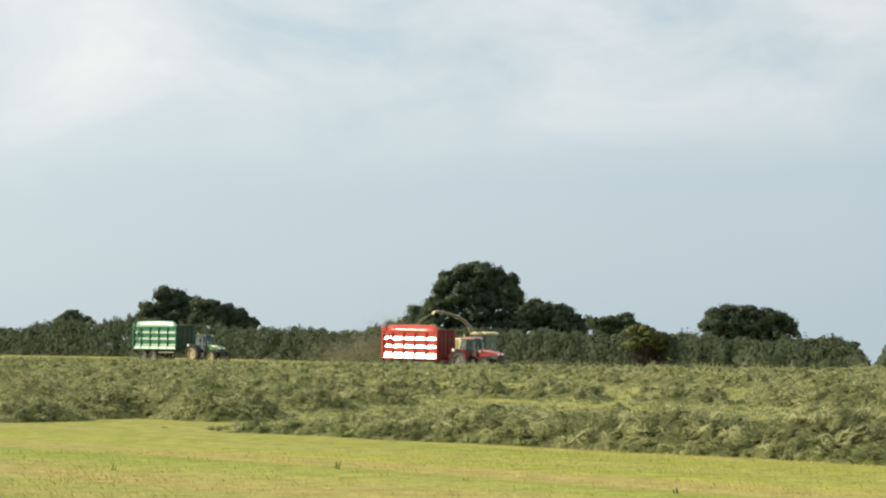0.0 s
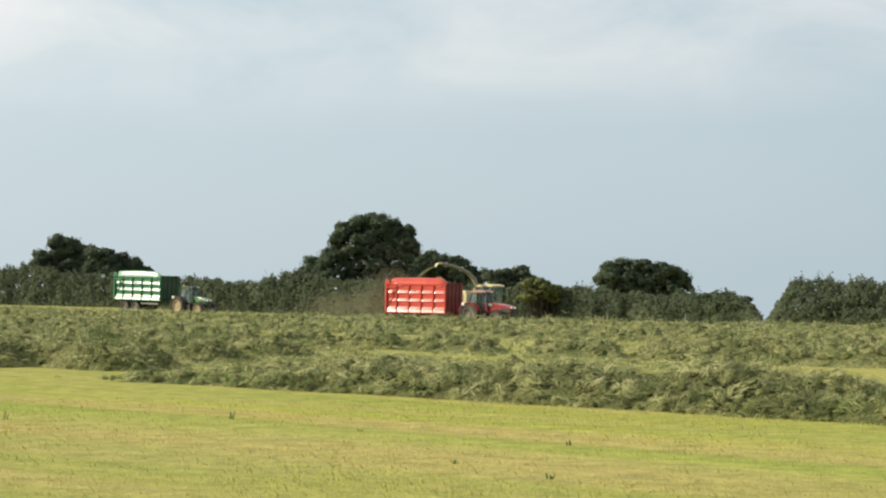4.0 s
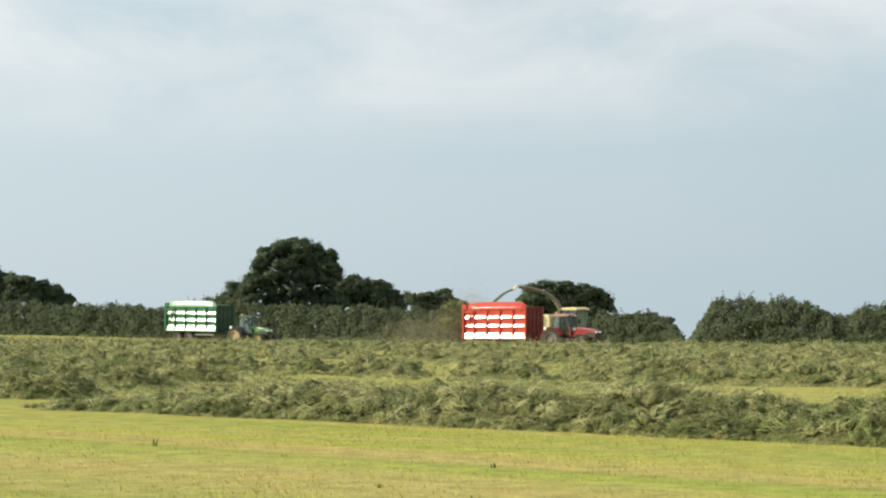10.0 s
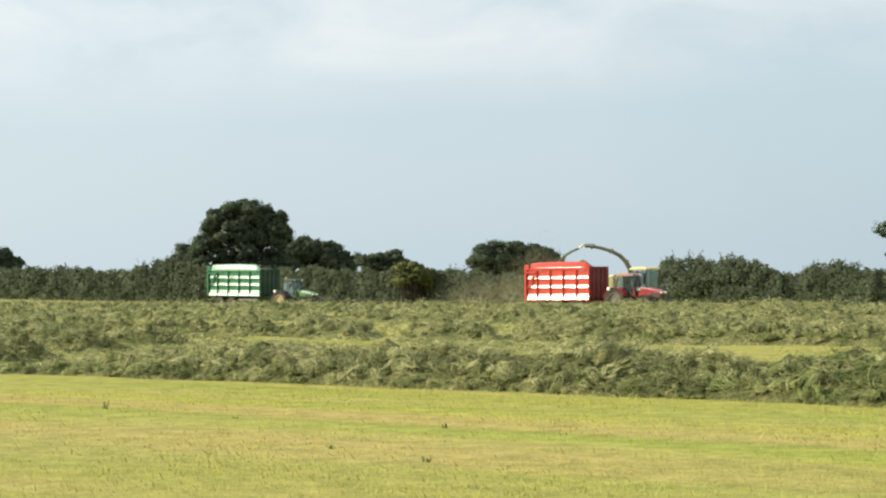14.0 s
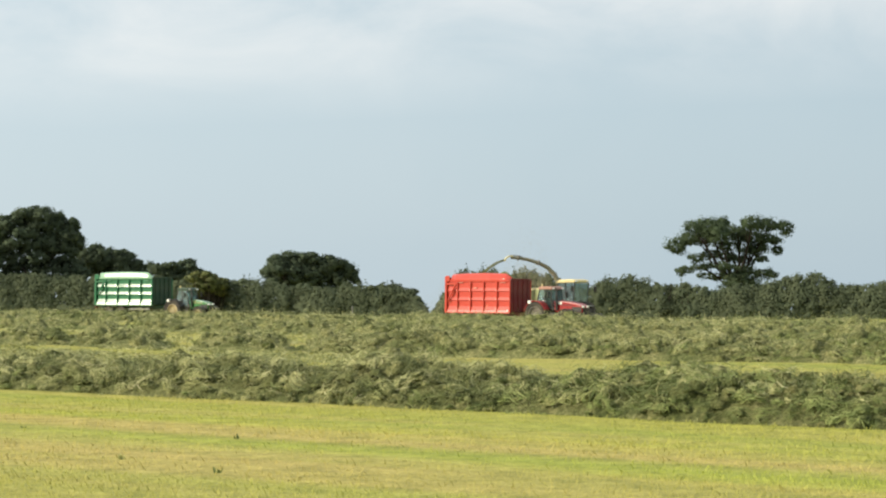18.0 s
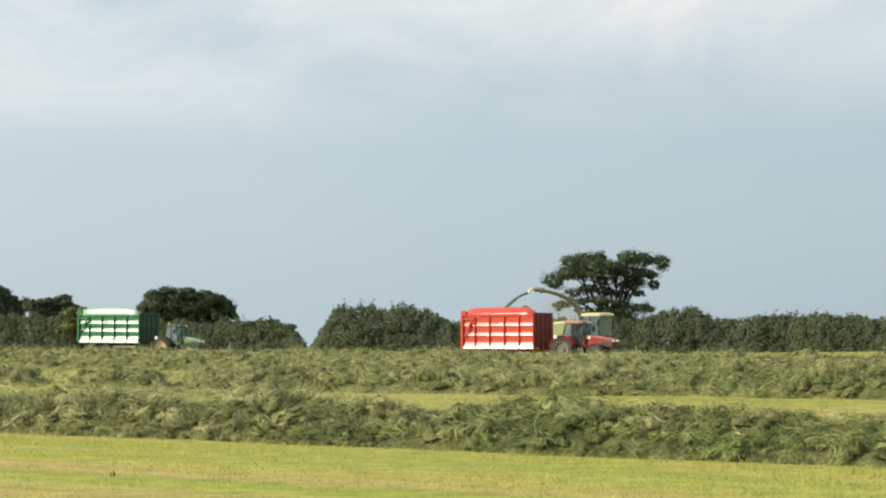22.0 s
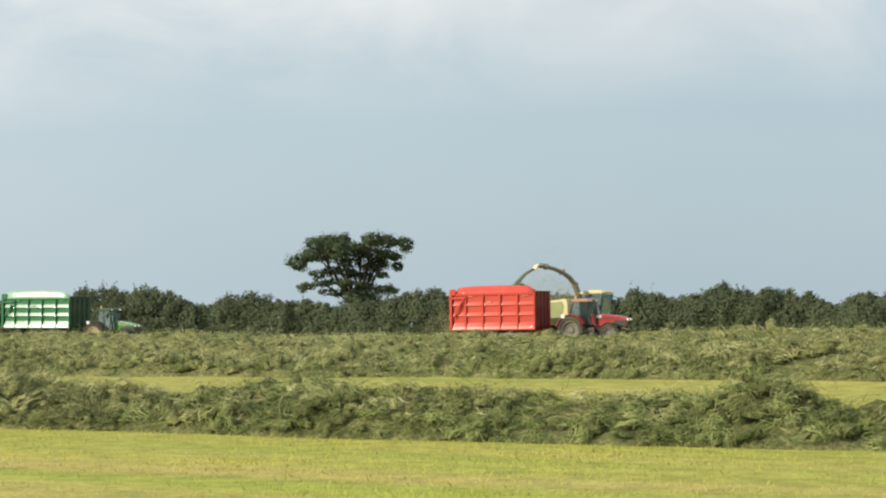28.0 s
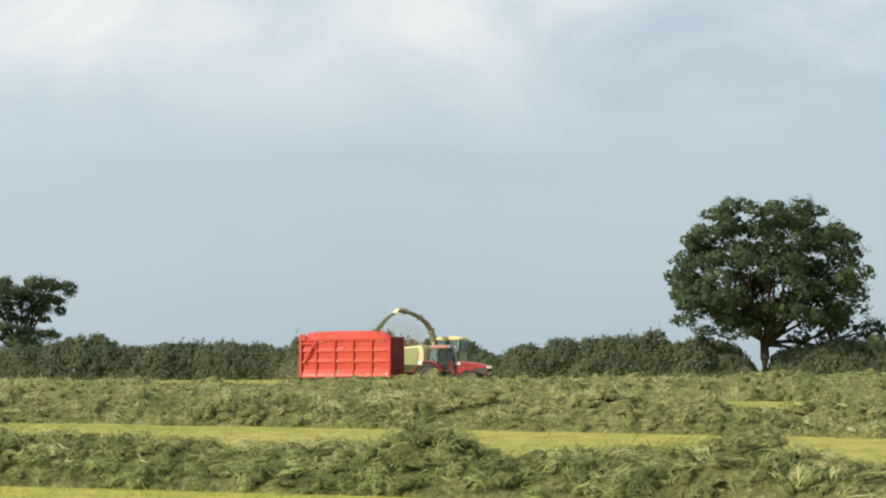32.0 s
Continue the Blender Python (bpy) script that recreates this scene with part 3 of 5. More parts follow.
windrow(67.5, -112, -3, 1.6, 0.30, 17, 0.25, 12, 0.13, 0.014, 0.22)
windrow(79.5, -132, -4, 1.7, 0.31, 18, 0.28, 10, 0.16, 0.018, 0.26)
windrow(91.5, -152, -4, 1.7, 0.30, 19, 0.34, 9, 0.20, 0.022, 0.32)
windrow(103.5, -172, -5, 1.7, 0.27, 20, 0.36, 8, 0.22, 0.026, 0.36)


def grass_heap(s, u, r, tall, count, seed):
    """A heap of fresher grass on the end of a row."""
    g = np.random.default_rng(seed)
    a, k = g.uniform(0, 6.283, count), np.sqrt(g.random(count))
    x, y = su(s + r * k * np.cos(a), u + 1.3 * r * k * np.sin(a))
    size = g.uniform(0.09, 0.22, count)
    v, q = tufts(np.stack([x, y, terrain(x, y) + tall * (1 - k ** 2.2) - 0.3 * size], -1), size, 50, 0.10, 0.007, False)
    return tagged(new("grass_heap", sheet_mesh("grass_heap", v, q, GREENER)), "heap of fresher green grass at a row's end", "grass heap", "grass heaps", "stuff")


grass_heap(28.0, -37.2, 0.62, 0.62, 170, 41)
grass_heap(31.2, -38.0, 0.7, 0.5, 120, 42)


def scatter(s0, s1, u0, u1, count, least=0.45):
    """Thin loose grass left between the rows."""
    s, u = rng.uniform(s0, s1, count), rng.uniform(u0, u1, count)
    keep = ripple(s * 0.6, u * 0.35, 71) > least
    x, y = su(s[keep], u[keep])
    v, q = tufts(np.stack([x, y, terrain(x, y)], -1), rng.uniform(0.05, 0.14, len(x)), 8, 0.09, 0.0125, False)
    return tagged(new("scattered_grass", sheet_mesh("scattered_grass", v, q, STRAW)), "thin wisps of cut grass between the rows", "grass", "", "stuff")


scatter(28, 40.5, -64, -40, 5000, 0.30)
scatter(28, 40, -42, -28, 5200, 0.31)
scatter(45, 54, -90, -54, 1500)
scatter(44, 54, -54, -36, 1700, 0.35)

# ---- trees and hedge ----


def polar(az, d):
    a = radians(az)
    x, y = d * math.sin(a), d * math.cos(a)
    return x, y, float(terrain(x, y))


def leaves(lobes, cover, size, seed, ragged=0.35, sprig=0.6, core=0.8, fill=1.0):
    """Leaves in sprigs over and in a set of lobes (x, y, z, rx, ry, rz), round a close-leaved core."""
    g = np.random.default_rng(seed)
    vs, ns = [], []
    heart = np.average([o[:3] for o in lobes], axis=0, weights=[o[3] * o[5] for o in lobes])
    reach = np.ptp([o[:3] for o in lobes], axis=0) * 0.5 + 0.6
    for x, y, z, rx, ry, rz in lobes:
        inside = max(int(14 * fill), int(34.0 * fill * (rx * ry + ry * rz + rx * rz) / min(1.0, rx * rz)))
        d = g.normal(size=(inside, 3))
        d /= np.linalg.norm(d, axis=1, keepdims=True)
        c = np.array([x, y, z]) + d * np.array([rx, ry, rz]) * (core * g.uniform(0.72, 1.12, inside))[:, None]
        a = g.normal(size=(inside, 3))
        a /= np.linalg.norm(a, axis=1, keepdims=True)
        e = np.cross(a, g.normal(size=(inside, 3)))
        e /= np.linalg.norm(e, axis=1, keepdims=True) + 1e-9
        k = (min(0.34, 0.36 * min(rx, rz)) * g.uniform(0.6, 1.2, inside))[:, None]
        a, e = a * k, e * k * g.uniform(0.6, 1.0, inside)[:, None]
        ns.append(d)
        vs.append(np.stack([c - a, c - e * 0.8, c + a, c + e], 1).reshape(-1, 3))
    for x, y, z, rx, ry, rz in lobes:
        count = max(3, int(cover * (rx * ry + ry * rz + rx * rz) * 4.2 / (3.0 * sprig * sprig)))
        d = g.normal(size=(count, 3))
        d /= np.linalg.norm(d, axis=1, keepdims=True)
        lump = 1 + ragged * (ripple(d[:, 0] * 2.3 + x, d[:, 2] * 2.3 + z, seed) - 0.5)
        r = lump * np.where(g.random(count) < 0.75, g.uniform(0.82, 1.0, count), g.random(count) ** 0.5)
        c = np.stack([x + rx * d[:, 0] * r, y + ry * d[:, 1] * r, z + rz * d[:, 2] * r], -1)
        many = int(2.6 * sprig * sprig / (size * size) * 0.42)
        m = count * many
        sr = np.repeat(np.minimum(sprig, 0.7 * min(rx, ry, rz)) * g.uniform(0.55, 1.3, count), many)
        c, d = np.repeat(c, many, 0), np.repeat(d, many, 0)
        e = g.normal(size=(m, 3))
        e /= np.linalg.norm(e, axis=1, keepdims=True)
        c = c + e * (sr * (1.05 - 0.5 * g.random(m) ** 2))[:, None] * np.array([1.0, 1.0, 0.75])
        a = 0.7 * e + 0.45 * d + 0.4 * g.normal(size=(m, 3)) + np.array([0, 0, 0.25])
        a /= np.linalg.norm(a, axis=1, keepdims=True)
        b = np.cross(a, g.normal(size=(m, 3)))
        b /= np.linalg.norm(b, axis=1, keepdims=True) + 1e-9
        k = (size * g.uniform(0.6, 1.3, m))[:, None]
        f = np.cross(a, b)
        b, f = b * k, f * k * g.uniform(0.5, 0.9, m)[:, None]
        vs.append(np.stack([c - b, c - f * 0.8, c + b, c + f], 1).reshape(-1, 3))
        whole = (c - heart) / reach
        whole /= np.linalg.norm(whole, axis=1, keepdims=True) + 0.3
        ns.append(0.5 * e + 0.45 * d + 0.65 * whole + 0.15 * g.normal(size=(m, 3)))
    v, out = np.concatenate(vs).reshape(-1, 4, 3), np.concatenate(ns)
    out = out / (np.linalg.norm(out, axis=1, keepdims=True) + 1e-9)
    turned = np.sum(np.cross(v[:, 1] - v[:, 0], v[:, 2] - v[:, 0]) * out, axis=1) < 0
    v[turned] = v[turned][:, ::-1]
    return v.reshape(-1, 3), np.arange(v.shape[0] * 4).reshape(-1, 4), out


def leafy_mesh(name, v, q, out, mat):
    """A mesh of leaves, shaded softly along the outside of its clumps."""
    me = sheet_mesh(name, v, q, mat)
    me.shade_smooth()
    me.normals_split_custom_set_from_vertices(np.repeat(out, 4, 0).tolist())
    return me


def tree(az, d, lobes, trunk, k, label, seed, cover=1.0, size=0.13, mat=None, depth=0.75, name="tree", ragged=0.35, limbs=7, sprig=0.62, core=0.8, deep=0.0, fill=1.0):
    """lobes: (across, height, half width, half height) in units of k metres. trunk: (height of the fork, radius) in metres, or None."""
    x, y, z = polar(az, d)
    root = new(name, None)
    root.matrix_basis = pose(x, y, z, 0, 0, -az)
    tagged(root, label, "bush" if name == "bush" else "tree", "trees along the hedge" if name == "tree" else "bushes in the hedge")
    g = np.random.default_rng(seed)
    full = []
    for lx, lz, rx, rz in lobes:
        ry = 0.5 * (rx + rz) * k * depth + 0.4
        full.append((lx * k, g.normal(0, 0.35) * ry + g.uniform(-1, 1) * deep * k, lz * k, rx * k, ry, rz * k))
        if rx * k > 1.6:
            for side in (-1, 1):
                full.append((lx * k + g.normal(0, 0.3) * rx * k, side * ry * g.uniform(0.5, 1.0), (lz + g.normal(-0.1, 0.2) * rz) * k, rx * k * 0.6, ry * 0.6, rz * k * 0.65))
    me = leafy_mesh("crown", *leaves(full, cover, size, seed, ragged, sprig, core, fill), mat or LEAF_HAZED)
    crown = new("crown", me)
    crown.parent = root
    if not trunk:
        bm = bmesh.new()
        for x, y, z, rx, ry, rz in full:
            for n in range(4):
                a = Vector((x * 0.5 + g.normal(0, 0.3), y * 0.5 + g.normal(0, 0.3), -0.1))
                tip = Vector((x + g.uniform(-0.8, 0.8) * rx, y + g.uniform(-0.8, 0.8) * ry, z + rz * g.uniform(0.9, 1.2)))
                tube(bm, [a, a.lerp(tip, 0.5) + Vector((g.normal(0, 0.2), g.normal(0, 0.2), 0.1)), tip], [0.05, 0.035, 0.01], 5)
        tagged(part("stem_thicket", bm, BARK, root, "thin woody shoots"), kind="stuff")
    if trunk:
        fork, r = trunk
        bm = bmesh.new()
        tube(bm, [(0, 0, -0.2), (0.02, 0, 0.3), (0.05, 0.03, fork * 0.55), (0, 0, fork)], [r * 1.5, r * 1.12, r, r * 0.95], 12)
        part("trunk", bm, BARK, root, "rough grey-brown trunk", True)
        bm = bmesh.new()
        picks = sorted(full, key=lambda o: -o[3])[:limbs + 4] if len(full) > limbs + 4 else full
        for o in picks:
            a, b = Vector((0, 0, fork * g.uniform(0.75, 1.0))), Vector(o[:3])
            mid = a.lerp(b, 0.5) + Vector((g.normal(0, 0.3), g.normal(0, 0.3), -0.08 * (b - a).length))
            tube(bm, [a, a.lerp(mid, 0.5) + Vector((0, 0, 0.15)), mid, mid.lerp(b, 0.6), b], [r * 0.5, r * 0.42, r * 0.32, r * 0.2, r * 0.08], 6)
            for n in range(4):
                e = b + Vector((g.uniform(-1, 1) * o[3], g.uniform(-1, 1) * o[4], g.uniform(-1, 1) * o[5])) * 0.6
                tube(bm, [mid.lerp(b, 0.4), mid.lerp(e, 0.65) + Vector((0, 0, 0.1)), e], [r * 0.18, r * 0.1, r * 0.03], 5)
        part("branchwork", bm, BARK, root, "spreading grey-brown branches", True)
    return root


# bearings and elevations of the hedge's crest
HEDGE_WEST = ((-12, 0.30), (-10.67, 0.20), (-10.26, 0.30), (-9.84, 0.40), (-8.87, 0.39), (-8.45, 0.46), (-8.03, 0.49), (-6.5, 0.3), (-4.63, 0.21), (-3.64, 0.20), (-3.06, 0.20), (-2.49, 0.10), (-2.06, 0.11), (-1.64, 0.33),
              (-1.21, 0.40), (-0.6, 0.38), (0, 0.2), (2.95, 0.12), (5.66, 0.04), (6.23, 0.15), (6.51, 0.10), (6.94, -0.08), (7.43, 0.02), (7.78, -0.03), (8.07, -0.17), (8.35, -0.14), (8.63, -0.02), (8.98, -0.06), (9.33, -0.01),
              (9.89, -0.04), (10.24, -0.12), (10.45, -0.33), (10.62, -0.65), (10.85, -0.7), (11.0, -0.42), (11.2, 0.0), (11.4, 0.22), (12.0, 0.29), (12.5, 0.33), (13.1, 0.35), (13.37, 0.40), (13.78, 0.24), (14.06, 0.02), (14.34, -0.15))
HEDGE_EAST = ((14.79, -0.12), (15.15, 0.07), (15.72, 0.15), (16.22, 0.07), (16.57, -0.04), (17.14, 0.0), (17.43, -0.07), (18.0, -0.12), (19.43, 0.06), (20.01, 0.20), (20.55, 0.25), (20.79, 0.16), (20.93, 0.02), (21.49, -0.01),
              (22.05, 0.08), (23.17, 0.13), (24.28, 0.06), (25.09, 0.06), (25.44, 0.26), (25.87, 0.19), (26.23, 0.16), (26.51, 0.05), (26.93, 0.11), (27.22, 0.18), (27.64, 0.36), (28.14, 0.29), (28.56, 0.16), (28.91, 0.28), (29.40, 0.23),
              (29.57, 0.0), (29.82, 0.20), (30.10, 0.03), (30.51, -0.16), (30.79, 0.03), (31.0, 0.21), (31.62, 0.19), (32.5, 0.3), (33.34, 0.42), (33.91, 0.37), (34.4, 0.46), (34.62, 0.47), (34.9, 0.17), (35.05, 0.34), (35.89, 0.42),
              (36.46, 0.2), (36.76, -0.1), (36.98, -0.45), (37.3, -0.4), (37.6, 0.1), (39, 0.4), (43, 0.35))
HEDGE_TOP = HEDGE_WEST + HEDGE_EAST


def hedge_distance(az):
    return 176.5 / math.cos(radians(41.3 - az))


def sprig_leaves(g, c, out, radius, many, size):
    """Small leaves round each centre c, shaded along out."""
    n = len(c)
    m = n * many
    e = g.normal(size=(m, 3))
    e /= np.linalg.norm(e, axis=1, keepdims=True)
    d = np.repeat(out, many, 0)
    at = np.repeat(c, many, 0) + e * (np.repeat(radius * g.uniform(0.6, 1.3, n), many) * (1.05 - 0.6 * g.random(m) ** 2))[:, None]
    a = 0.6 * e + 0.6 * d + 0.4 * g.normal(size=(m, 3))
    a /= np.linalg.norm(a, axis=1, keepdims=True)
    b = np.cross(a, g.normal(size=(m, 3)))
    b /= np.linalg.norm(b, axis=1, keepdims=True) + 1e-9
    k = (size * g.uniform(0.6, 1.3, m))[:, None]
    f = np.cross(a, b) * k * g.uniform(0.5, 0.9, m)[:, None]
    b = b * k
    v = np.stack([at - b, at - f * 0.8, at + b, at + f], 1)
    shade = 0.7 * e + 0.9 * d + 0.12 * g.normal(size=(m, 3))
    shade /= np.linalg.norm(shade, axis=1, keepdims=True) + 1e-9
    turned = np.sum(np.cross(v[:, 1] - v[:, 0], v[:, 2] - v[:, 0]) * shade, axis=1) < 0
    v[turned] = v[turned][:, ::-1]
    return v.reshape(-1, 3), shade


def hedge(az0, az1, seed, name="hedge", label="overgrown dark green field hedge beyond the hay field", thick=1.0, shoots=1.5):
    """A stretch of bushy hedge between two bearings: a close mass of sprigs with bulges, hollows and upright shoots."""
    g = np.random.default_rng(seed)
    mid = 0.5 * (az0 + az1)
    x0, y0, z0 = polar(mid, hedge_distance(mid))
    root = new(name, None)
    root.matrix_basis = pose(x0, y0, z0)
    tagged(root, label, name, "hedge round the field" if name == "hedge" else "bushes in the hedge")
    length = radians(az1 - az0) * hedge_distance(mid)

    def mass(count, shrink, back, low=0.85):
        az, v = g.uniform(az0, az1, count), g.random(count) ** low
        d = 176.5 / np.cos(np.radians(41.3 - az))
        arc = np.radians(az) * d
        x, y = d * np.sin(np.radians(az)), d * np.cos(np.radians(az))
        z = terrain(x, y)
        top = 1.6 + d * np.tan(np.radians(np.interp(az, *zip(*HEDGE_TOP)))) - z
        crest = 0.86 + 0.12 * ripple(arc * 0.6, arc * 0, 301) + 0.14 * ripple(arc * 1.5, arc * 0, 302) + 0.06 * ripple(arc * 3.5, arc * 0, 303)
        h = v * top * crest
        bulge = 0.55 * ripple(arc * 0.5, h * 0.45, 304) + 0.30 * ripple(arc * 1.4, h * 1.2, 305) + 0.25 * ripple(arc * 3.1, h * 2.4, 306)
        deep = (0.35 + 1.35 * bulge * np.sqrt(1.02 - v ** 2.5)) * shrink * thick
        rear = g.random(count) < back
        side = np.where(rear, 1.0, -1.0)
        d = d + side * deep
        c = np.stack([d * np.sin(np.radians(az)) - x0, d * np.cos(np.radians(az)) - y0, z + h * (1 if shrink > 0.8 else 0.92) - z0], -1)
        out = np.stack([side * np.sin(np.radians(az)), side * np.cos(np.radians(az)), 0.35 + 0.9 * v ** 2], -1)
        slope = ripple(arc * 1.4 + 0.4, h * 1.2, 305) - ripple(arc * 1.4 - 0.4, h * 1.2, 305) + 0.7 * (ripple(arc * 0.5 + 0.3, h * 0.45, 304) - ripple(arc * 0.5 - 0.3, h * 0.45, 304))
        out[:, 0] -= 1.1 * slope
        out /= np.linalg.norm(out, axis=1, keepdims=True)
        return c, out

    c, out = mass(int(length * 95), 1.0, 0.2)
    v1, n1 = sprig_leaves(g, c, out, 0.24, 13, 0.088)
    c, out = mass(int(length * 92), 0.7, 0.4, 1.35)
    v2, n2 = sprig_leaves(g, c, out, 0.28, 5, 0.28)
    # upright shoots over the crest
    n = int(length * shoots)
    c, out = mass(n * 14, 1.0, 0.0)
    order = np.argsort(-c[:, 2])[:n]
    c, out = c[order], out[order]
    lift = g.gamma(2.0, 0.14, n)
    c = np.concatenate([c + np.array([0, 0, 1.0]) * (lift * k)[:, None] + g.normal(0, 0.05, (n, 3)) for k in (0.3, 0.7, 1.0)])
    v3, n3 = sprig_leaves(g, c, np.concatenate([out] * 3), 0.1, 5, 0.07)
    v = np.concatenate([v1, v2, v3])
    me = leafy_mesh("foliage", v, np.arange(len(v)).reshape(-1, 4), np.concatenate([n1, n2, n3]), LEAF_HEDGE)
    new("foliage", me).parent = root
    bm = bmesh.new()
    for x, y, z in c[:n:2]:
        a = Vector((x + g.normal(0, 0.2), y + g.normal(0, 0.2), 0.0))
        tip = Vector((x, y, z + 0.25))
        tube(bm, [a, a.lerp(tip, 0.5) + Vector((g.normal(0, 0.15), g.normal(0, 0.15), 0)), tip], [0.05, 0.035, 0.01], 5)
    tagged(part("stem_thicket", bm, BARK, root, "thin woody shoots"), kind="stuff")
    return root


STRETCHES = (-12, -9.2, -6.6, -4.2, -1.6, 1.0, 3.4, 5.8, 8.2, 10.62)
for n, (a, b) in enumerate(zip(STRETCHES, STRETCHES[1:])):
    hedge(a, b, 100 + n)
STRETCHES = (14.2, 16.6, 19, 21.4, 23.8, 26.2, 28.6, 30.8, 33, 35.2, 36.98)
for n, (a, b) in enumerate(zip(STRETCHES, STRETCHES[1:])):
    hedge(a, b, 130 + n)
hedge(37.35, 39.4, 150)
hedge(39.4, 42.5, 151)


def bearings(az, d, rows):
    """Lobes in metres from their bearings, elevations and half sizes in degrees as seen from the viewer."""
    z = polar(az, d)[2]
    return [(d * math.tan(radians(a - az)), 1.6 + d * math.tan(radians(e)) - z, 1.12 * d * radians(w), 1.08 * d * radians(h)) for a, e, w, h in rows]


def far_tree(az, d, rows, trunk, label, seed, mat=None, **more):
    settings = dict(cover=1.1, size=0.088, sprig=0.45, ragged=0.6, fill=1.2, deep=0.8)
    settings.update(more)
    g = np.random.default_rng(seed + 500)
    bits = []
    for a, e, w, h in rows:
        # each lobe is a cluster of smaller ones
        turn = g.uniform(0, 6.283)
        for n in range(4):
            out, k = g.uniform(0.38, 0.56), g.uniform(0.46, 0.66)
            bits.append((a + w * out * math.cos(turn + 1.571 * n), e + h * out * math.sin(turn + 1.571 * n), w * k, h * k))
    return tree(az, d, bearings(az, d, bits), trunk, 1.0, label, seed, mat=mat, **settings)


DARK_TREE = "dense dark green round-headed tree standing in the hedge"
# the big dome and its companions
far_tree(0.85, 240, ((0.45, 1.62, 0.30, 0.20), (0.9, 1.71, 0.36, 0.21), (1.32, 1.56, 0.30, 0.20), (0.1, 1.32, 0.28, 0.22), (0.6, 1.3, 0.42, 0.28), (1.15, 1.3, 0.42, 0.28), (1.62, 1.22, 0.28, 0.22),
                     (0.0, 0.95, 0.30, 0.24), (0.5, 0.9, 0.46, 0.28), (1.1, 0.9, 0.46, 0.28), (1.72, 0.88, 0.32, 0.25), (-0.32, 0.62, 0.28, 0.20), (0.2, 0.5, 0.46, 0.28), (0.9, 0.45, 0.46, 0.28), (1.55, 0.48, 0.42, 0.28),
                     (-0.4, 0.25, 0.36, 0.28), (0.3, 0.1, 0.5, 0.28), (1.1, 0.05, 0.55, 0.28), (1.8, 0.15, 0.36, 0.28), (0.08, 1.5, 0.22, 0.17), (-0.06, 1.15, 0.24, 0.23), (1.72, 1.42, 0.2, 0.18), (1.88, 1.05, 0.18, 0.2), (-0.2, 0.8, 0.24, 0.23)), (2.5, 0.5), "large dense dark green tree with a domed crown", 201)
far_tree(-0.75, 246, ((-0.68, 0.60, 0.22, 0.20), (-0.88, 0.36, 0.22, 0.18), (-0.5, 0.38, 0.24, 0.22), (-0.72, 0.1, 0.34, 0.24)), (1.5, 0.25), DARK_TREE, 202)
far_tree(2.55, 246, ((2.25, 0.72, 0.26, 0.21), (2.6, 0.68, 0.28, 0.20), (3.0, 0.62, 0.26, 0.20), (3.36, 0.38, 0.22, 0.18), (2.3, 0.34, 0.36, 0.28), (2.9, 0.28, 0.40, 0.26), (3.4, 0.1, 0.22, 0.24), (2.6, 0.0, 0.5, 0.25), (2.42, 0.55, 0.3, 0.25), (2.8, 0.48, 0.32, 0.25), (3.15, 0.35, 0.3, 0.25), (3.52, 0.18, 0.14, 0.16), (2.05, 0.5, 0.26, 0.3), (2.35, 0.83, 0.2, 0.13), (2.95, 0.73, 0.2, 0.12)),
         (1.8, 0.35), DARK_TREE, 203)
far_tree(4.4, 252, ((3.78, 0.34, 0.22, 0.17), (4.2, 0.38, 0.26, 0.16), (4.6, 0.42, 0.26, 0.17), (4.88, 0.22, 0.19, 0.14), (4.1, 0.1, 0.36, 0.23), (4.6, 0.05, 0.36, 0.23), (4.4, 0.25, 0.3, 0.2), (4.0, 0.25, 0.26, 0.18), (4.75, 0.2, 0.24, 0.18)), (1.8, 0.3), DARK_TREE, 204)
far_tree(7.75, 236, ((6.84, 0.57, 0.24, 0.17), (7.25, 0.63, 0.30, 0.17), (7.7, 0.64, 0.32, 0.17), (8.15, 0.56, 0.30, 0.18), (6.64, 0.28, 0.22, 0.17), (7.1, 0.32, 0.36, 0.22), (7.6, 0.34, 0.36, 0.22), (8.15, 0.36, 0.32, 0.16),
                     (8.55, 0.38, 0.24, 0.20), (8.76, 0.2, 0.19, 0.15), (8.86, 0.06, 0.12, 0.10), (7.3, 0.02, 0.45, 0.18), (6.95, 0.42, 0.3, 0.22), (7.5, 0.48, 0.36, 0.24), (8.0, 0.42, 0.34, 0.2), (8.4, 0.44, 0.28, 0.2), (7.75, 0.15, 0.3, 0.18), (6.85, 0.12, 0.28, 0.16), (8.65, 0.3, 0.22, 0.18), (8.45, 0.17, 0.22, 0.13), (7.9, 0.12, 0.18, 0.15), (8.3, 0.26, 0.2, 0.12), (6.78, -0.05, 0.28, 0.2), (7.3, -0.12, 0.4, 0.2), (7.75, -0.05, 0.26, 0.16), (8.55, -0.05, 0.22, 0.15), (8.0, 0.1, 0.14, 0.1), (8.36, 0.06, 0.14, 0.1), (8.2, 0.12, 0.2, 0.13), (8.2, -0.1, 0.26, 0.15)), (2.4, 0.4),
         "broad dark oak with a flat-topped crown and gaps of sky", 205, depth=0.7)
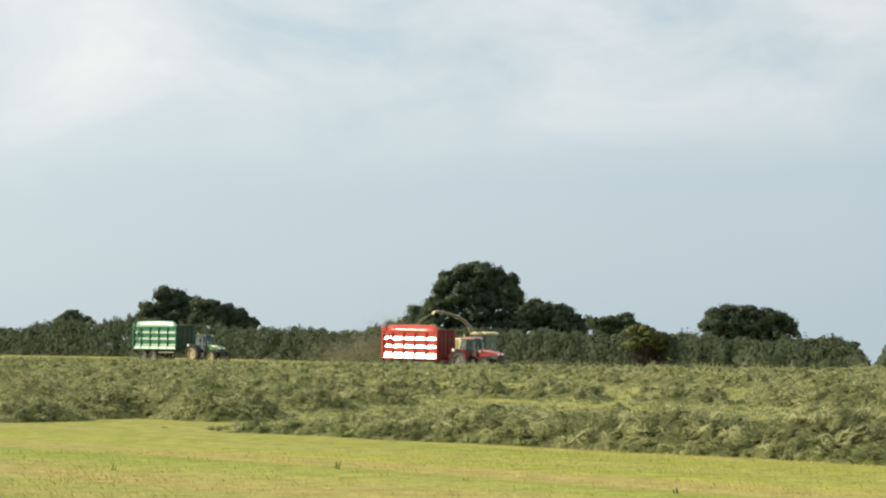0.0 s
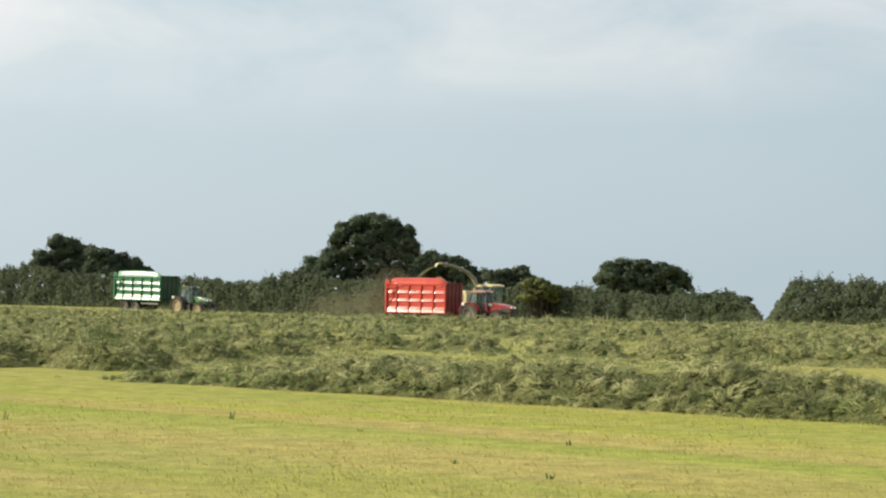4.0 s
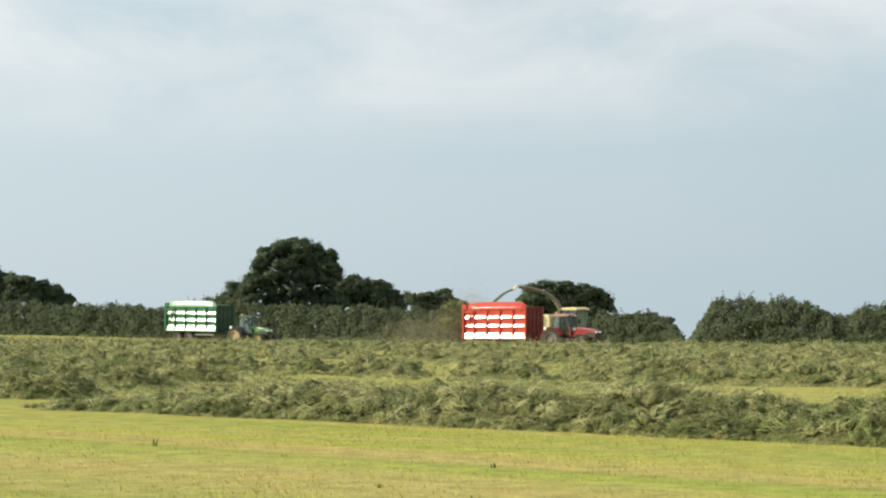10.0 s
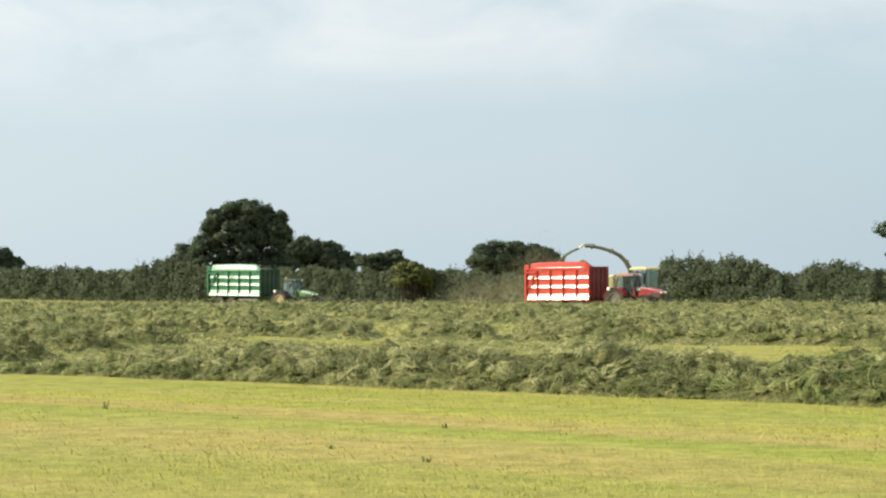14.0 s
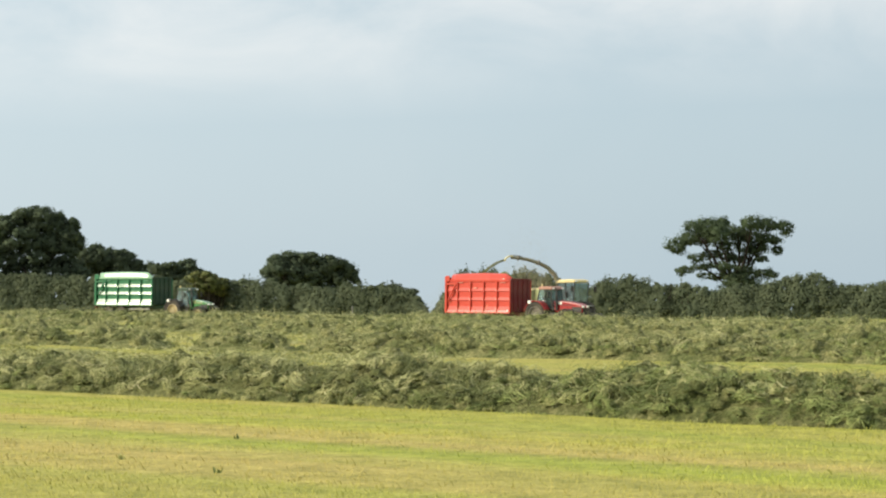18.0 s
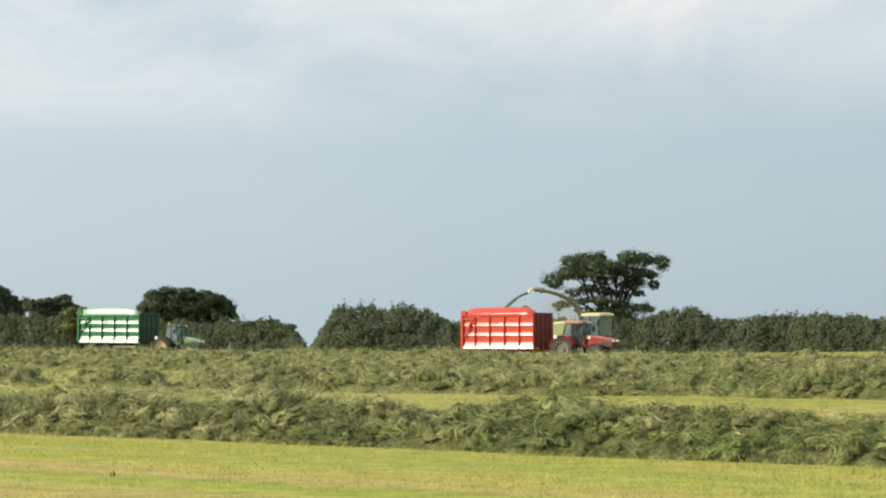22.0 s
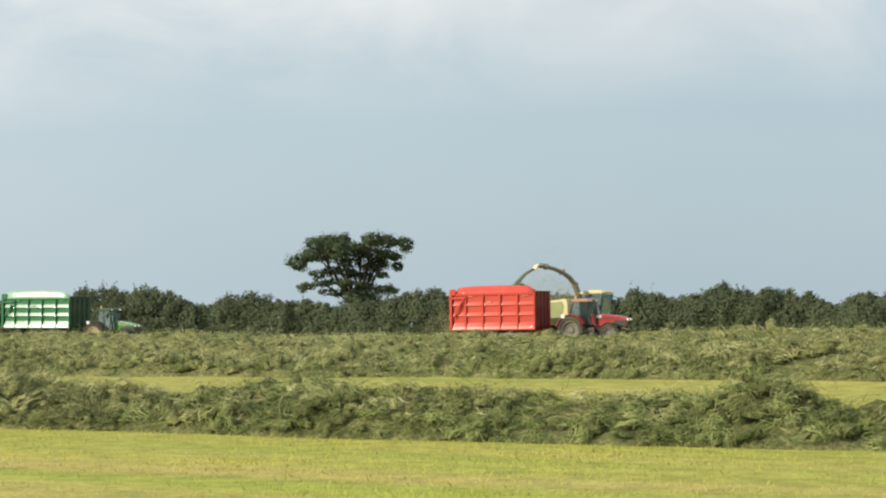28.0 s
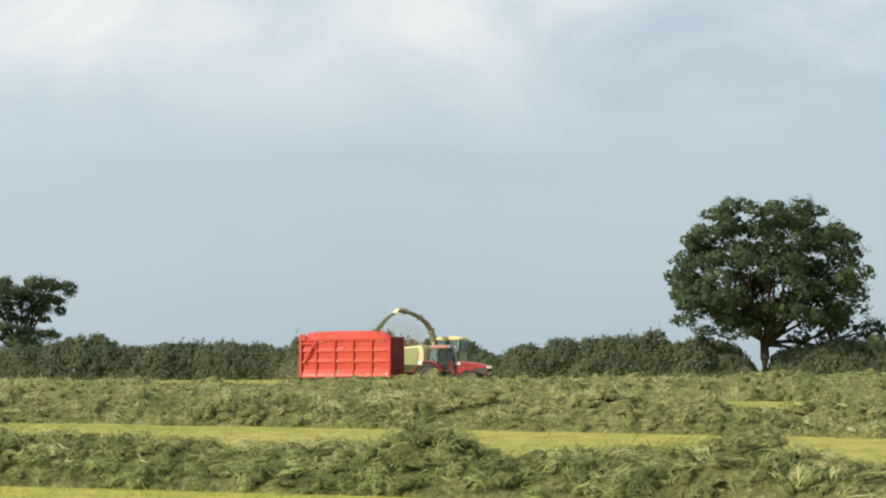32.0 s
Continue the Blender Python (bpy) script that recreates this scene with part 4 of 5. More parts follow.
# tree group at the far end
far_tree(-6.95, 272, ((-7.05, 1.04, 0.24, 0.21), (-6.75, 1.0, 0.26, 0.19), (-6.4, 0.84, 0.26, 0.18), (-7.1, 0.72, 0.26, 0.22), (-6.6, 0.62, 0.36, 0.23), (-7.5, 0.72, 0.18, 0.15), (-7.64, 0.48, 0.16, 0.12), (-7.3, 0.42, 0.36, 0.18),
                      (-6.5, 0.3, 0.45, 0.28), (-6.9, 0.85, 0.3, 0.24), (-6.55, 0.75, 0.32, 0.22), (-7.45, 0.55, 0.24, 0.2), (-7.0, 0.4, 0.4, 0.25)), (2.2, 0.4), "dark green oak with an uneven stepped crown", 206)
far_tree(-5.45, 268, ((-5.95, 0.74, 0.26, 0.17), (-5.5, 0.68, 0.26, 0.16), (-5.15, 0.54, 0.24, 0.16), (-4.84, 0.34, 0.2, 0.14), (-5.5, 0.38, 0.45, 0.23), (-4.95, 0.15, 0.3, 0.18), (-5.75, 0.55, 0.3, 0.22), (-5.3, 0.5, 0.3, 0.2), (-5.0, 0.35, 0.26, 0.18), (-6.1, 0.5, 0.3, 0.25), (-5.85, 0.84, 0.22, 0.11), (-6.2, 0.86, 0.24, 0.13)), (1.8, 0.35), DARK_TREE, 207)
far_tree(-9.3, 284, ((-9.3, 0.52, 0.22, 0.16), (-9.6, 0.37, 0.21, 0.15), (-9.0, 0.37, 0.22, 0.15), (-9.3, 0.2, 0.45, 0.23)), (1.5, 0.3), DARK_TREE, 208, size=0.1)
# rounded bushes in the hedge
far_tree(5.15, 216, ((4.85, 0.12, 0.25, 0.16), (5.15, 0.13, 0.26, 0.17), (5.45, 0.0, 0.24, 0.16), (5.1, -0.2, 0.5, 0.23)), None, "yellowish green rounded bush in the hedge", 211, LEAF_PALE, name="bush")
far_tree(9.7, 208, ((9.35, -0.15, 0.26, 0.14), (9.8, -0.13, 0.28, 0.14), (10.2, -0.25, 0.24, 0.14), (9.7, -0.35, 0.55, 0.16)), None, "rounded olive-green bush at the hedge gap", 212, LEAF_HEDGE, name="bush")
hedge(10.84, 14.36, 213, "bush", "large dark green spreading bush with upright shoots", 2.2, 3.5)

# the open-crowned tree
OPEN = ((300, 125, 60, 32), (375, 110, 70, 38), (445, 105, 45, 38), (205, 225, 55, 38), (270, 190, 55, 32), (345, 175, 70, 34), (430, 160, 75, 40), (530, 150, 60, 34), (600, 105, 62, 38), (690, 112, 66, 32),
        (780, 122, 46, 30), (595, 175, 74, 34), (680, 178, 54, 24), (735, 238, 32, 22), (485, 218, 66, 26), (595, 240, 56, 24), (650, 290, 40, 16), (240, 350, 50, 20), (400, 378, 80, 18), (470, 330, 56, 20),
        (560, 352, 60, 30), (670, 365, 66, 24), (540, 415, 90, 40), (560, 470, 130, 44))
INNER = ((310, 285, 50, 20), (385, 262, 60, 24), (340, 330, 64, 16), (470, 275, 60, 24), (560, 290, 50, 24), (640, 230, 60, 24), (720, 190, 44, 20))
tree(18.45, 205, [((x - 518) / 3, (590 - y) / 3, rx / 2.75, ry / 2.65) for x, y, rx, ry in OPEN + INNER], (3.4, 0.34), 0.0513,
     "open-crowned oak with layered branches and gaps of sky", 221, 1.35, 0.08, LEAF_NEAR_OAK, 1.1, ragged=0.8, limbs=18, sprig=0.40, core=0.75, deep=44, fill=0.6)
# the full oak
g = np.random.default_rng(9)
full_crown = []
for z in range(96, 312, 18):
    west = float(np.interp(z, (96, 120, 160, 220, 270, 300, 312), (84, 146, 160, 142, 104, 60, 26)))
    east = float(np.interp(z, (96, 120, 160, 220, 270, 300, 312), (140, 172, 186, 160, 120, 64, 34)))
    for layer in range(2):
        x = -west + g.uniform(0, 22)
        while x < east:
            full_crown.append((x, z + 6 + g.normal(0, 8), g.uniform(17, 32), g.uniform(11, 19)))
            x += g.uniform(32, 56)
full_crown += [(184, 92, 34, 18), (196, 70, 26, 14), (150, 66, 36, 14), (110, 76, 30, 12), (-60, 80, 20, 10), (-104, 88, 24, 10), (156, 44, 20, 10), (60, 78, 26, 11), (-140, 104, 26, 12), (-30, 84, 16, 9), (-72, 62, 12, 8)]
tree(37.2, 176, full_crown, (3.2, 0.36), 0.0438, "tall full-crowned oak with a bare trunk", 231, 0.6, 0.08, LEAF_NEAR_OAK, 0.9, ragged=1.0, limbs=14, sprig=0.45, core=0.85, deep=90, fill=0.5)


def weeds(places):
    """A few dark upright weeds left standing on the stubble."""
    g = np.random.default_rng(5)
    n = 9
    c = np.repeat(np.array([(x, y, float(terrain(x, y)) - 0.01) for x, y, tall in places]), n, 0)
    tall = np.repeat([t for x, y, t in places], n)
    m = len(c)
    c[:, :2] += g.normal(0, 0.018, (m, 2))
    w = g.normal(0, 0.3, (m, 3))
    w[:, 2] = 1
    w /= np.linalg.norm(w, axis=1, keepdims=True)
    v, q = blades(c, w, g.uniform(0.5, 1.0, m) * tall, g.uniform(0.01, 0.025, m), 0.15)
    return tagged(new("weeds", sheet_mesh("weeds", v, q, GREENER)), "small dark weeds standing in the stubble", "weeds", "", "stuff")


weeds(((-1.28, 27.3, 0.16), (1.09, 20.66, 0.09), (1.8, 19.03, 0.08), (-3.98, 27.2, 0.12), (0.25, 25.1, 0.07), (2.4, 23.2, 0.08), (1.42, 21.5, 0.05)))

# a marker post in front of the hedge
x, y, z = polar(8.77, 197.5)
post = part("marker_post", tube(bmesh.new(), [(0, 0, -0.1), (0, 0, 0.55), (0, 0, 1.12), (0, 0, 1.16)], [0.07, 0.065, 0.065, 0.04], 10), STEEL)
post.matrix_basis = pose(x, y, z)
tagged(post, "short weathered grey marker post before the hedge", "post")

# ---- vehicles ----
# local axes: x forward, y to the left, z up from the ground


def wheel(parent, x, y, r, width, rim_mat, name="wheel", lugs=20):
    """A tyre with lugs, and its rim as a part of it."""
    bm = bmesh.new()
    h = width / 2
    lathe(bm, [(r * 0.62, -h * 0.8), (r * 0.80, -h), (r * 0.95, -h * 0.95), (r * 0.97, -h * 0.5), (r * 0.97, h * 0.5), (r * 0.95, h * 0.95), (r * 0.80, h), (r * 0.62, h * 0.8)])
    for k in range(lugs):
        for side in (-1, 1):
            a = 2 * math.pi * (k + 0.25 * side) / lugs
            c = Vector((math.cos(a), 0, math.sin(a))) * r * 0.975
            m = Matrix.Translation(c + Vector((0, side * h * 0.45, 0))) @ Matrix.Rotation(-a, 4, "Y") @ Matrix.Rotation(side * 0.6, 4, "X")
            made = bmesh.ops.create_cube(bm, size=1.0, matrix=m @ Matrix.Diagonal((r * 0.06, h * 0.95, r * 0.09, 1)))
    tyre = part(name, bm, TYRE, parent, "dusty black tyre")
    tyre.matrix_basis = pose(x, y, r)
    out = -1 if y < 0 else 1
    bm = bmesh.new()
    lathe(bm, [(r * 0.64, out * h * 0.82), (r * 0.60, out * h * 0.86), (r * 0.55, out * h * 0.45), (r * 0.24, out * h * 0.25), (r * 0.20, out * h * 0.5), (0.01, out * h * 0.52),
               (0.01, -out * h * 0.2), (r * 0.55, -out * h * 0.1), (r * 0.64, -out * h * 0.8)], 24)
    for k in range(8):
        a = 2 * math.pi * k / 8
        bmesh.ops.create_cone(bm, cap_ends=True, segments=6, radius1=r * 0.03, radius2=r * 0.03, depth=h * 0.12,
                              matrix=pose(r * 0.32 * math.cos(a), out * h * 0.36, r * 0.32 * math.sin(a), 90))
    rim = part("rim", bm, rim_mat, tyre)
    return tyre


L, W, SIDE_TOP, TOP = 6.3, 2.42, 3.42, 3.92


def silage_trailer(colour, dark, cover, sill, plate, rail, label, load_label, lean, heap):
    """A high-sided trailer: floor and chassis, panelled sides with posts, a headboard, inward-leaning extensions and a tailgate."""
    root = new("silage_trailer", None)
    tagged(root, label, "trailer", "trailers carting grass")
    hw = W / 2
    part("floor", boxes((-L, 0, -hw + 0.03, hw - 0.03, rail, rail + 0.1)), dark, root)
    for side in (-1, 1):
        y = side * hw
        part("top_rail", boxes((-L + 0.1, 0, min(y, y - side * 0.1), max(y, y - side * 0.1), SIDE_TOP - 0.09, SIDE_TOP), bevel=0.012), colour, root)
    # pressed panels, three courses by four bays and the narrow bay at the tail, over a sloping sill
    tail = 1.12
    bay = (L - tail) / 4
    foot = rail + 0.2
    course = (SIDE_TOP - 0.09 - foot) / 3

    def panel(length):
        bm = bmesh.new()
        outline = [(0.0, 0.0), (0.0, 0.03), (-0.0105, 0.062), (-0.0335, 0.13), (-0.057, 0.198), (-0.08, 0.262), (-0.08, course - 0.03), (-0.045, course), (-0.11, course), (-0.11, 0.0)]
        rings = []
        for f in (0.0, 0.05, 0.14, 0.3, 0.5, 0.7, 0.86, 0.95, 1.0):
            dip = 0.005 * abs(2 * f - 1) ** 8
            rings.append([bm.verts.new((length * f, o - (dip if o > -0.1 else 0), z)) for o, z in outline])
        n = len(outline)
        bm.faces.new(rings[0])
        bm.faces.new(rings[-1][::-1])
        for a, b in zip(rings, rings[1:]):
            for i in range(n):
                bm.faces.new((a[(i + 1) % n], a[i], b[i], b[(i + 1) % n]))
        bmesh.ops.recalc_face_normals(bm, faces=bm.faces[:])
        return bm

    first = part("panel", panel(bay - 0.11), colour, root)
    short = part("panel", panel(tail - 0.2), colour, root)
    for side in (-1, 1):
        flip = 0 if side > 0 else 180
        for c in range(3):
            z = foot + c * course
            for b in range(4):
                x0 = -L + tail + b * bay + 0.055
                m = pose(x0 if side > 0 else x0 + bay - 0.11, side * hw * 0.995, z, 0, 0, flip)
                if side > 0 and c == 0 and b == 0:
                    first.matrix_basis = m
                else:
                    again(first, m)
            x0 = -L + 0.14
            m = pose(x0 if side > 0 else x0 + tail - 0.2, side * hw * 0.995, z, 0, 0, flip)
            if side > 0 and c == 0:
                short.matrix_basis = m
            else:
                again(short, m)
        bm = bmesh.new()
        prism(bm, [(hw - 0.1, rail - 0.06), (hw + 0.028, rail - 0.06), (hw + 0.03, rail + 0.01), (hw - 0.045, rail + 0.25), (hw - 0.1, rail + 0.25)], -L + 0.02, -0.01, 0.006)
        bm.transform(Matrix(((0, 1, 0, 0), (side, 0, 0, 0), (0, 0, 1, 0), (0, 0, 0, 1))))
        bmesh.ops.recalc_face_normals(bm, faces=bm.faces[:])
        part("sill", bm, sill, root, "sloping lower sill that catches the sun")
        for b in range(5):
            x = -L + tail + b * bay - (0.05 if b == 4 else 0)
            y = side * (hw + 0.035)
            part("post", boxes((x - 0.05, x + 0.05, min(y, y - side * 0.12), max(y, y - side * 0.12), rail - 0.02, SIDE_TOP), bevel=0.012), colour, root)
    # leaning extension over each side
    for side in (-1, 1):
        bm = bmesh.new()
        curve = [(hw, SIDE_TOP), (hw - (0.22 if lean > 0.3 else 0.12) * lean, SIDE_TOP + 0.12), (hw - 0.36 * lean, SIDE_TOP + 0.26), (hw - 0.64 * lean, SIDE_TOP + 0.40), (hw - lean, TOP)]
        x0, x1 = -L + 0.4, -0.06
        inner = [(y - 0.03, z - 0.012) for y, z in curve]
        n = 10
        rings = []
        for k in range(n + 1):
            x = x0 + (x1 - x0) * k / n
            sag = 0.06 * math.sin(math.pi * k / n)
            low = (1.0 if side < 0 else 0.3) * (0.35 if k == n else 0.93 if k == 0 else 1.0)
            rings.append([bm.verts.new((x, side * y, SIDE_TOP + (z - SIDE_TOP) * low * (1 + sag / (TOP - SIDE_TOP)))) for y, z in curve + inner[::-1]])
        for a, b in zip(rings, rings[1:]):
            for i in range(len(a)):
                bm.faces.new((a[i], a[(i + 1) % len(a)], b[(i + 1) % len(a)], b[i]))
        bm.faces.new(rings[0])
        bm.faces.new(rings[-1][::-1])
        bmesh.ops.recalc_face_normals(bm, faces=bm.faces[:])
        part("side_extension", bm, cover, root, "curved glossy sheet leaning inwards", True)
    # headboard with ribs, in a darker copy of the side paint for its shade
    part("headboard", boxes((-0.06, 0.0, -hw + 0.1, hw - 0.1, rail, SIDE_TOP + 0.12)), dark, root, "headboard with its shade put into a darker colour")
    for y in (-0.8, -0.27, 0.27, 0.8):
        part("rib", boxes((0.0, 0.06, y - 0.04, y + 0.04, rail, SIDE_TOP + 0.08), bevel=0.01), dark, root)
    part("cross_rail", boxes((0.0, 0.07, -hw + 0.05, hw - 0.05, SIDE_TOP + 0.04, SIDE_TOP + 0.15), bevel=0.015), dark, root)
    # tailgate, hinged at the top, with its arms and rams
    gate = part("tailgate", boxes((-L - 0.09, -L - 0.02, -hw + 0.02, hw - 0.02, rail + 0.02, TOP - 0.25), bevel=0.015), colour, root)
    for side in (-1, 1):
        y = side * (hw + 0.07)
        y0, y1 = min(y, y - side * 0.12), max(y, y - side * 0.12)
        part("gate_post", boxes((-L - 0.08, -L + 0.1, y0, y1, rail - 0.05, TOP - 0.2), bevel=0.015), colour, root)
        bm = bmesh.new()
        tube(bm, [(-L + 1.05, y, SIDE_TOP - 0.25), (-L + 0.72, y, SIDE_TOP - 0.75), (-L + 0.25, y, rail + 0.8)], [0.06, 0.075, 0.05], 8)
        part("gate_ram", bm, colour, root)
        part("gate_arm", boxes((-L - 0.08, -L + 1.1, y0, y1, SIDE_TOP - 0.32, SIDE_TOP - 0.2), bevel=0.015), colour, root)
        part("corner_plate", boxes((-L - 0.02, -L + 0.36, y0 + 0.02, y1 - 0.02, SIDE_TOP - 0.05, TOP - 0.15), bevel=0.012), colour, root)
    # plain maker's plate and rear marker on each side
    for side in (-1, 1):
        y = side * (hw + 0.004)
        yy = (min(y, y - side * 0.06), max(y, y - side * 0.06))
        part("nameplate", boxes((-L + tail + 1.6, -L + tail + 1.95, yy[0], yy[1], SIDE_TOP - 0.60, SIDE_TOP - 0.52)), plate, root, "faded maker's plate")
        part("stripe", boxes((-0.95, -0.45, yy[0], yy[1], SIDE_TOP - 0.17, SIDE_TOP - 0.13)), plate, root, "faded stripe of lettering too small to read")
        part("stripe", boxes((-L + tail + 0.12, -L + tail + 0.55, yy[0], yy[1], SIDE_TOP - 0.17, SIDE_TOP - 0.13)), plate, root, "faded stripe of lettering too small to read")
        part("reflector", boxes((-0.32, -0.2, *sorted((side * (hw + 0.02), side * (hw - 0.06))), rail + 0.1, rail + 0.2)), WHITE, root, "small pale reflector")
    # chassis, drawbar, mudguards and axles
    bm = boxes((-L + 0.1, 0.5, -0.55, -0.4, rail - 0.32, rail - 0.06), (-L + 0.1, 0.5, 0.4, 0.55, rail - 0.32, rail - 0.06), bevel=0.01)
    for x in (-5.9, -4.2, -2.4, -0.6, 0.3):
        box(bm, x - 0.06, x + 0.06, -0.4, 0.4, rail - 0.28, rail - 0.1)
    part("chassis", bm, dark, root)
    bm = bmesh.new()
    tube(bm, [(0.3, -0.45, rail - 0.2), (1.1, -0.12, 0.75), (1.5, 0, 0.62)], 0.09, 8)
    tube(bm, [(0.3, 0.45, rail - 0.2), (1.1, 0.12, 0.75), (1.5, 0, 0.62)], 0.09, 8)
    tube(bm, [(1.35, 0, 0.62), (1.95, 0, 0.6)], [0.1, 0.06], 8)
    part("drawbar", bm, dark, root)
    wheels = []
    for x in (-4.9, -3.45):
        bm = bmesh.new()
        tube(bm, [(x, -1.0, 0.56), (x, 1.0, 0.56)], 0.08, 8)
        part("axle", bm, STEEL, root)
        for y in (-0.98, 0.98):
            wheels.append(wheel(root, x, y, 0.58, 0.42, RIM_GREY, "trailer_wheel", 16))
    for side in (-1, 1):
        y0, y1 = sorted((side * 0.8, side * 1.2))
        part("side_guard", boxes((-2.6, -0.3, y0, y0 + 0.06, rail - 0.42, rail - 0.28), bevel=0.01), STEEL, root)
        part("tail_lamp", boxes((-L - 0.1, -L - 0.04, y0, y1, rail - 0.32, rail - 0.14), bevel=0.01), RED_DARK, root)
    # the heap of chopped grass inside
    n, m = 26, 12
    x, y = np.meshgrid(np.linspace(-L + 0.15, -0.1, n), np.linspace(-hw + 0.16, hw - 0.16, m), indexing="ij")
    z = 2.75 + heap * np.exp(-((x + 1.6) / 1.2) ** 2) * (1 - 0.6 * (y / hw) ** 2) + 0.25 * ripple(x * 2, y * 2, 60)
    i, j = np.meshgrid(np.arange(n - 1), np.arange(m - 1), indexing="ij")
    q = np.stack([i * m + j, (i + 1) * m + j, (i + 1) * m + j + 1, i * m + j + 1], -1).reshape(-1, 4)
    me = sheet_mesh("grass_load", np.stack([x, y, z], -1).reshape(-1, 3), q, MOUND)
    me.shade_smooth()
    load = new("grass_load", me)
    load.parent = root
    tagged(load, load_label)
    return root, wheels


def tractor(colour, rim, label, roof_mat, fenders, axle, cab, nose, door_glass):
    """A four-wheel-drive tractor with a glazed cab; the origin is under the rear axle. axle: place of the front axle; cab: how far the cab sits forward; nose: how much longer the bonnet is."""
    root = new("tractor", None)
    tagged(root, label, "tractor", "tractors in the field")
    wheels = [wheel(root, 0, -0.93, 0.95, 0.62, rim, "rear_wheel", 22), wheel(root, 0, 0.93, 0.95, 0.62, rim, "rear_wheel", 22),
              wheel(root, axle, -0.9, 0.68, 0.5, rim, "front_wheel", 20), wheel(root, axle, 0.9, 0.68, 0.5, rim, "front_wheel", 20)]
    bm = boxes((-0.55, 1.2, -0.5, 0.5, 0.55, 1.25), (1.1, 3.3 + nose, -0.32, 0.32, 0.6, 1.2), bevel=0.04)
    part("transmission", bm, DARK, root)
    part("axle", tube(bmesh.new(), [(0, -0.75, 0.95), (0, 0.75, 0.95)], 0.16, 10), DARK, root)
    part("axle", tube(bmesh.new(), [(axle, -0.75, 0.68), (axle, 0.75, 0.68)], 0.11, 10), DARK, root)
    # bonnet: sloping forward, rounded at the nose
    bm = bmesh.new()
    n = nose
    prism(bm, [(1.1 + cab, 1.15), (1.1 + cab, 1.98), (2.0 + n / 2, 1.95), (2.85 + n, 1.82), (3.3 + n, 1.68), (3.42 + n, 1.48), (3.40 + n, 1.15)], -0.43, 0.43, 0.06)
    part("bonnet", bm, colour, root, "", False)
    part("grille", boxes((3.36 + n, 3.46 + n, -0.33, 0.33, 0.95, 1.5), bevel=0.02), DARK, root)
    for y in (-0.26, 0.26):
        part("headlight", boxes((3.34 + n, 3.46 + n, y - 0.11, y + 0.11, 1.52, 1.66), bevel=0.02), LAMP, root)
    for side in (-1, 1):
        y0, y1 = sorted((side * 0.425, side * 0.445))
        part("side_grille", boxes((2.5 + n, 3.36 + n, y0, y1, 1.18, 1.56), bevel=0.004), DARK, root)
        part("bonnet_stripe", boxes((1.8, 2.85, y0, y1, 1.66, 1.71), bevel=0.004), DARK if fenders else RIM_YELLOW, root)
    part("front_weight", boxes((3.46 + n, 3.62 + n, -0.3, 0.3, 0.62, 0.95), bevel=0.04), DARK, root)
    part("front_linkage", boxes((3.3 + n, 3.95 + n, -0.4, -0.3, 0.6, 0.72), (3.3 + n, 3.95 + n, 0.3, 0.4, 0.6, 0.72), (3.85 + n, 3.97 + n, -0.45, 0.45, 0.58, 0.74), bevel=0.02), STEEL, root)
    # cab
    part("cab_floor", boxes((-0.5 + cab, 1.15 + cab, -0.6, 0.6, 1.2, 1.36), bevel=0.02), DARK, root)
    corner = {"a": ((1.12 + cab, 1.36), (0.92 + cab, 2.78)), "b": ((0.35 + cab, 1.36), (0.35 + cab, 2.8)), "c": ((-0.46 + cab, 1.55), (-0.12 + cab, 2.78))}
    for side in (-1, 1):
        for (x0, z0), (x1, z1) in corner.values():
            bm = bmesh.new()
            tube(bm, [(x0, side * 0.66, z0), (x1, side * 0.62, z1)], 0.045, 6)
            part("cab_pillar", bm, DARK, root)
        for a, b in (("a", "b"), ("b", "c")):
            bm = bmesh.new()
            vs = [(corner[a][0][0], corner[a][0][1]), (corner[a][1][0], corner[a][1][1]), (corner[b][1][0], corner[b][1][1]), (corner[b][0][0], corner[b][0][1])]
            prism(bm, vs, side * 0.635 - 0.006, side * 0.635 + 0.006)
            part("side_window" if a == "b" else "door", bm, GLASS if a == "b" else door_glass, root, "tinted glass").visible_shadow = False
    bm = bmesh.new()
    box(bm, 0.99 + cab, 1.002 + cab, -0.6, 0.6, 1.42, 2.76)
    part("windscreen", bm, GLASS, root, "tinted glass").visible_shadow = False
    bm = bmesh.new()
    prism(bm, [(-0.43 + cab, 1.7), (-0.418 + cab, 1.7), (-0.128 + cab, 2.76), (-0.14 + cab, 2.76)], -0.6, 0.6)
    part("rear_window", bm, GLASS, root, "tinted glass").visible_shadow = False
    bm = bmesh.new()
    prism(bm, [(x + cab, z) for x, z in ((-0.22, 2.78), (-0.26, 2.88), (-0.1, 3.0), (0.72, 3.02), (1.04, 2.95), (1.1, 2.8))], -0.7, 0.7, 0.05)
    part("roof", bm, roof_mat, root, "cab roof, dusty on top")
    part("seat", boxes((-0.2 + cab, 0.3 + cab, -0.26, 0.26, 1.5, 1.66), (-0.3 + cab, -0.16 + cab, -0.26, 0.26, 1.6, 2.3), bevel=0.05), DARK, root)
    bm = bmesh.new()
    tube(bm, [(0.95 + cab, 0, 1.36), (0.75 + cab, 0, 2.0)], 0.05, 8)
    tube(bm, [(0.72 + cab + 0.06 * math.cos(a), 0.2 * math.sin(a), 2.02 + 0.2 * math.cos(a) * 0.5) for a in np.linspace(0, 6.28, 13)], 0.018, 6)
    part("steering_wheel", bm, DARK, root)
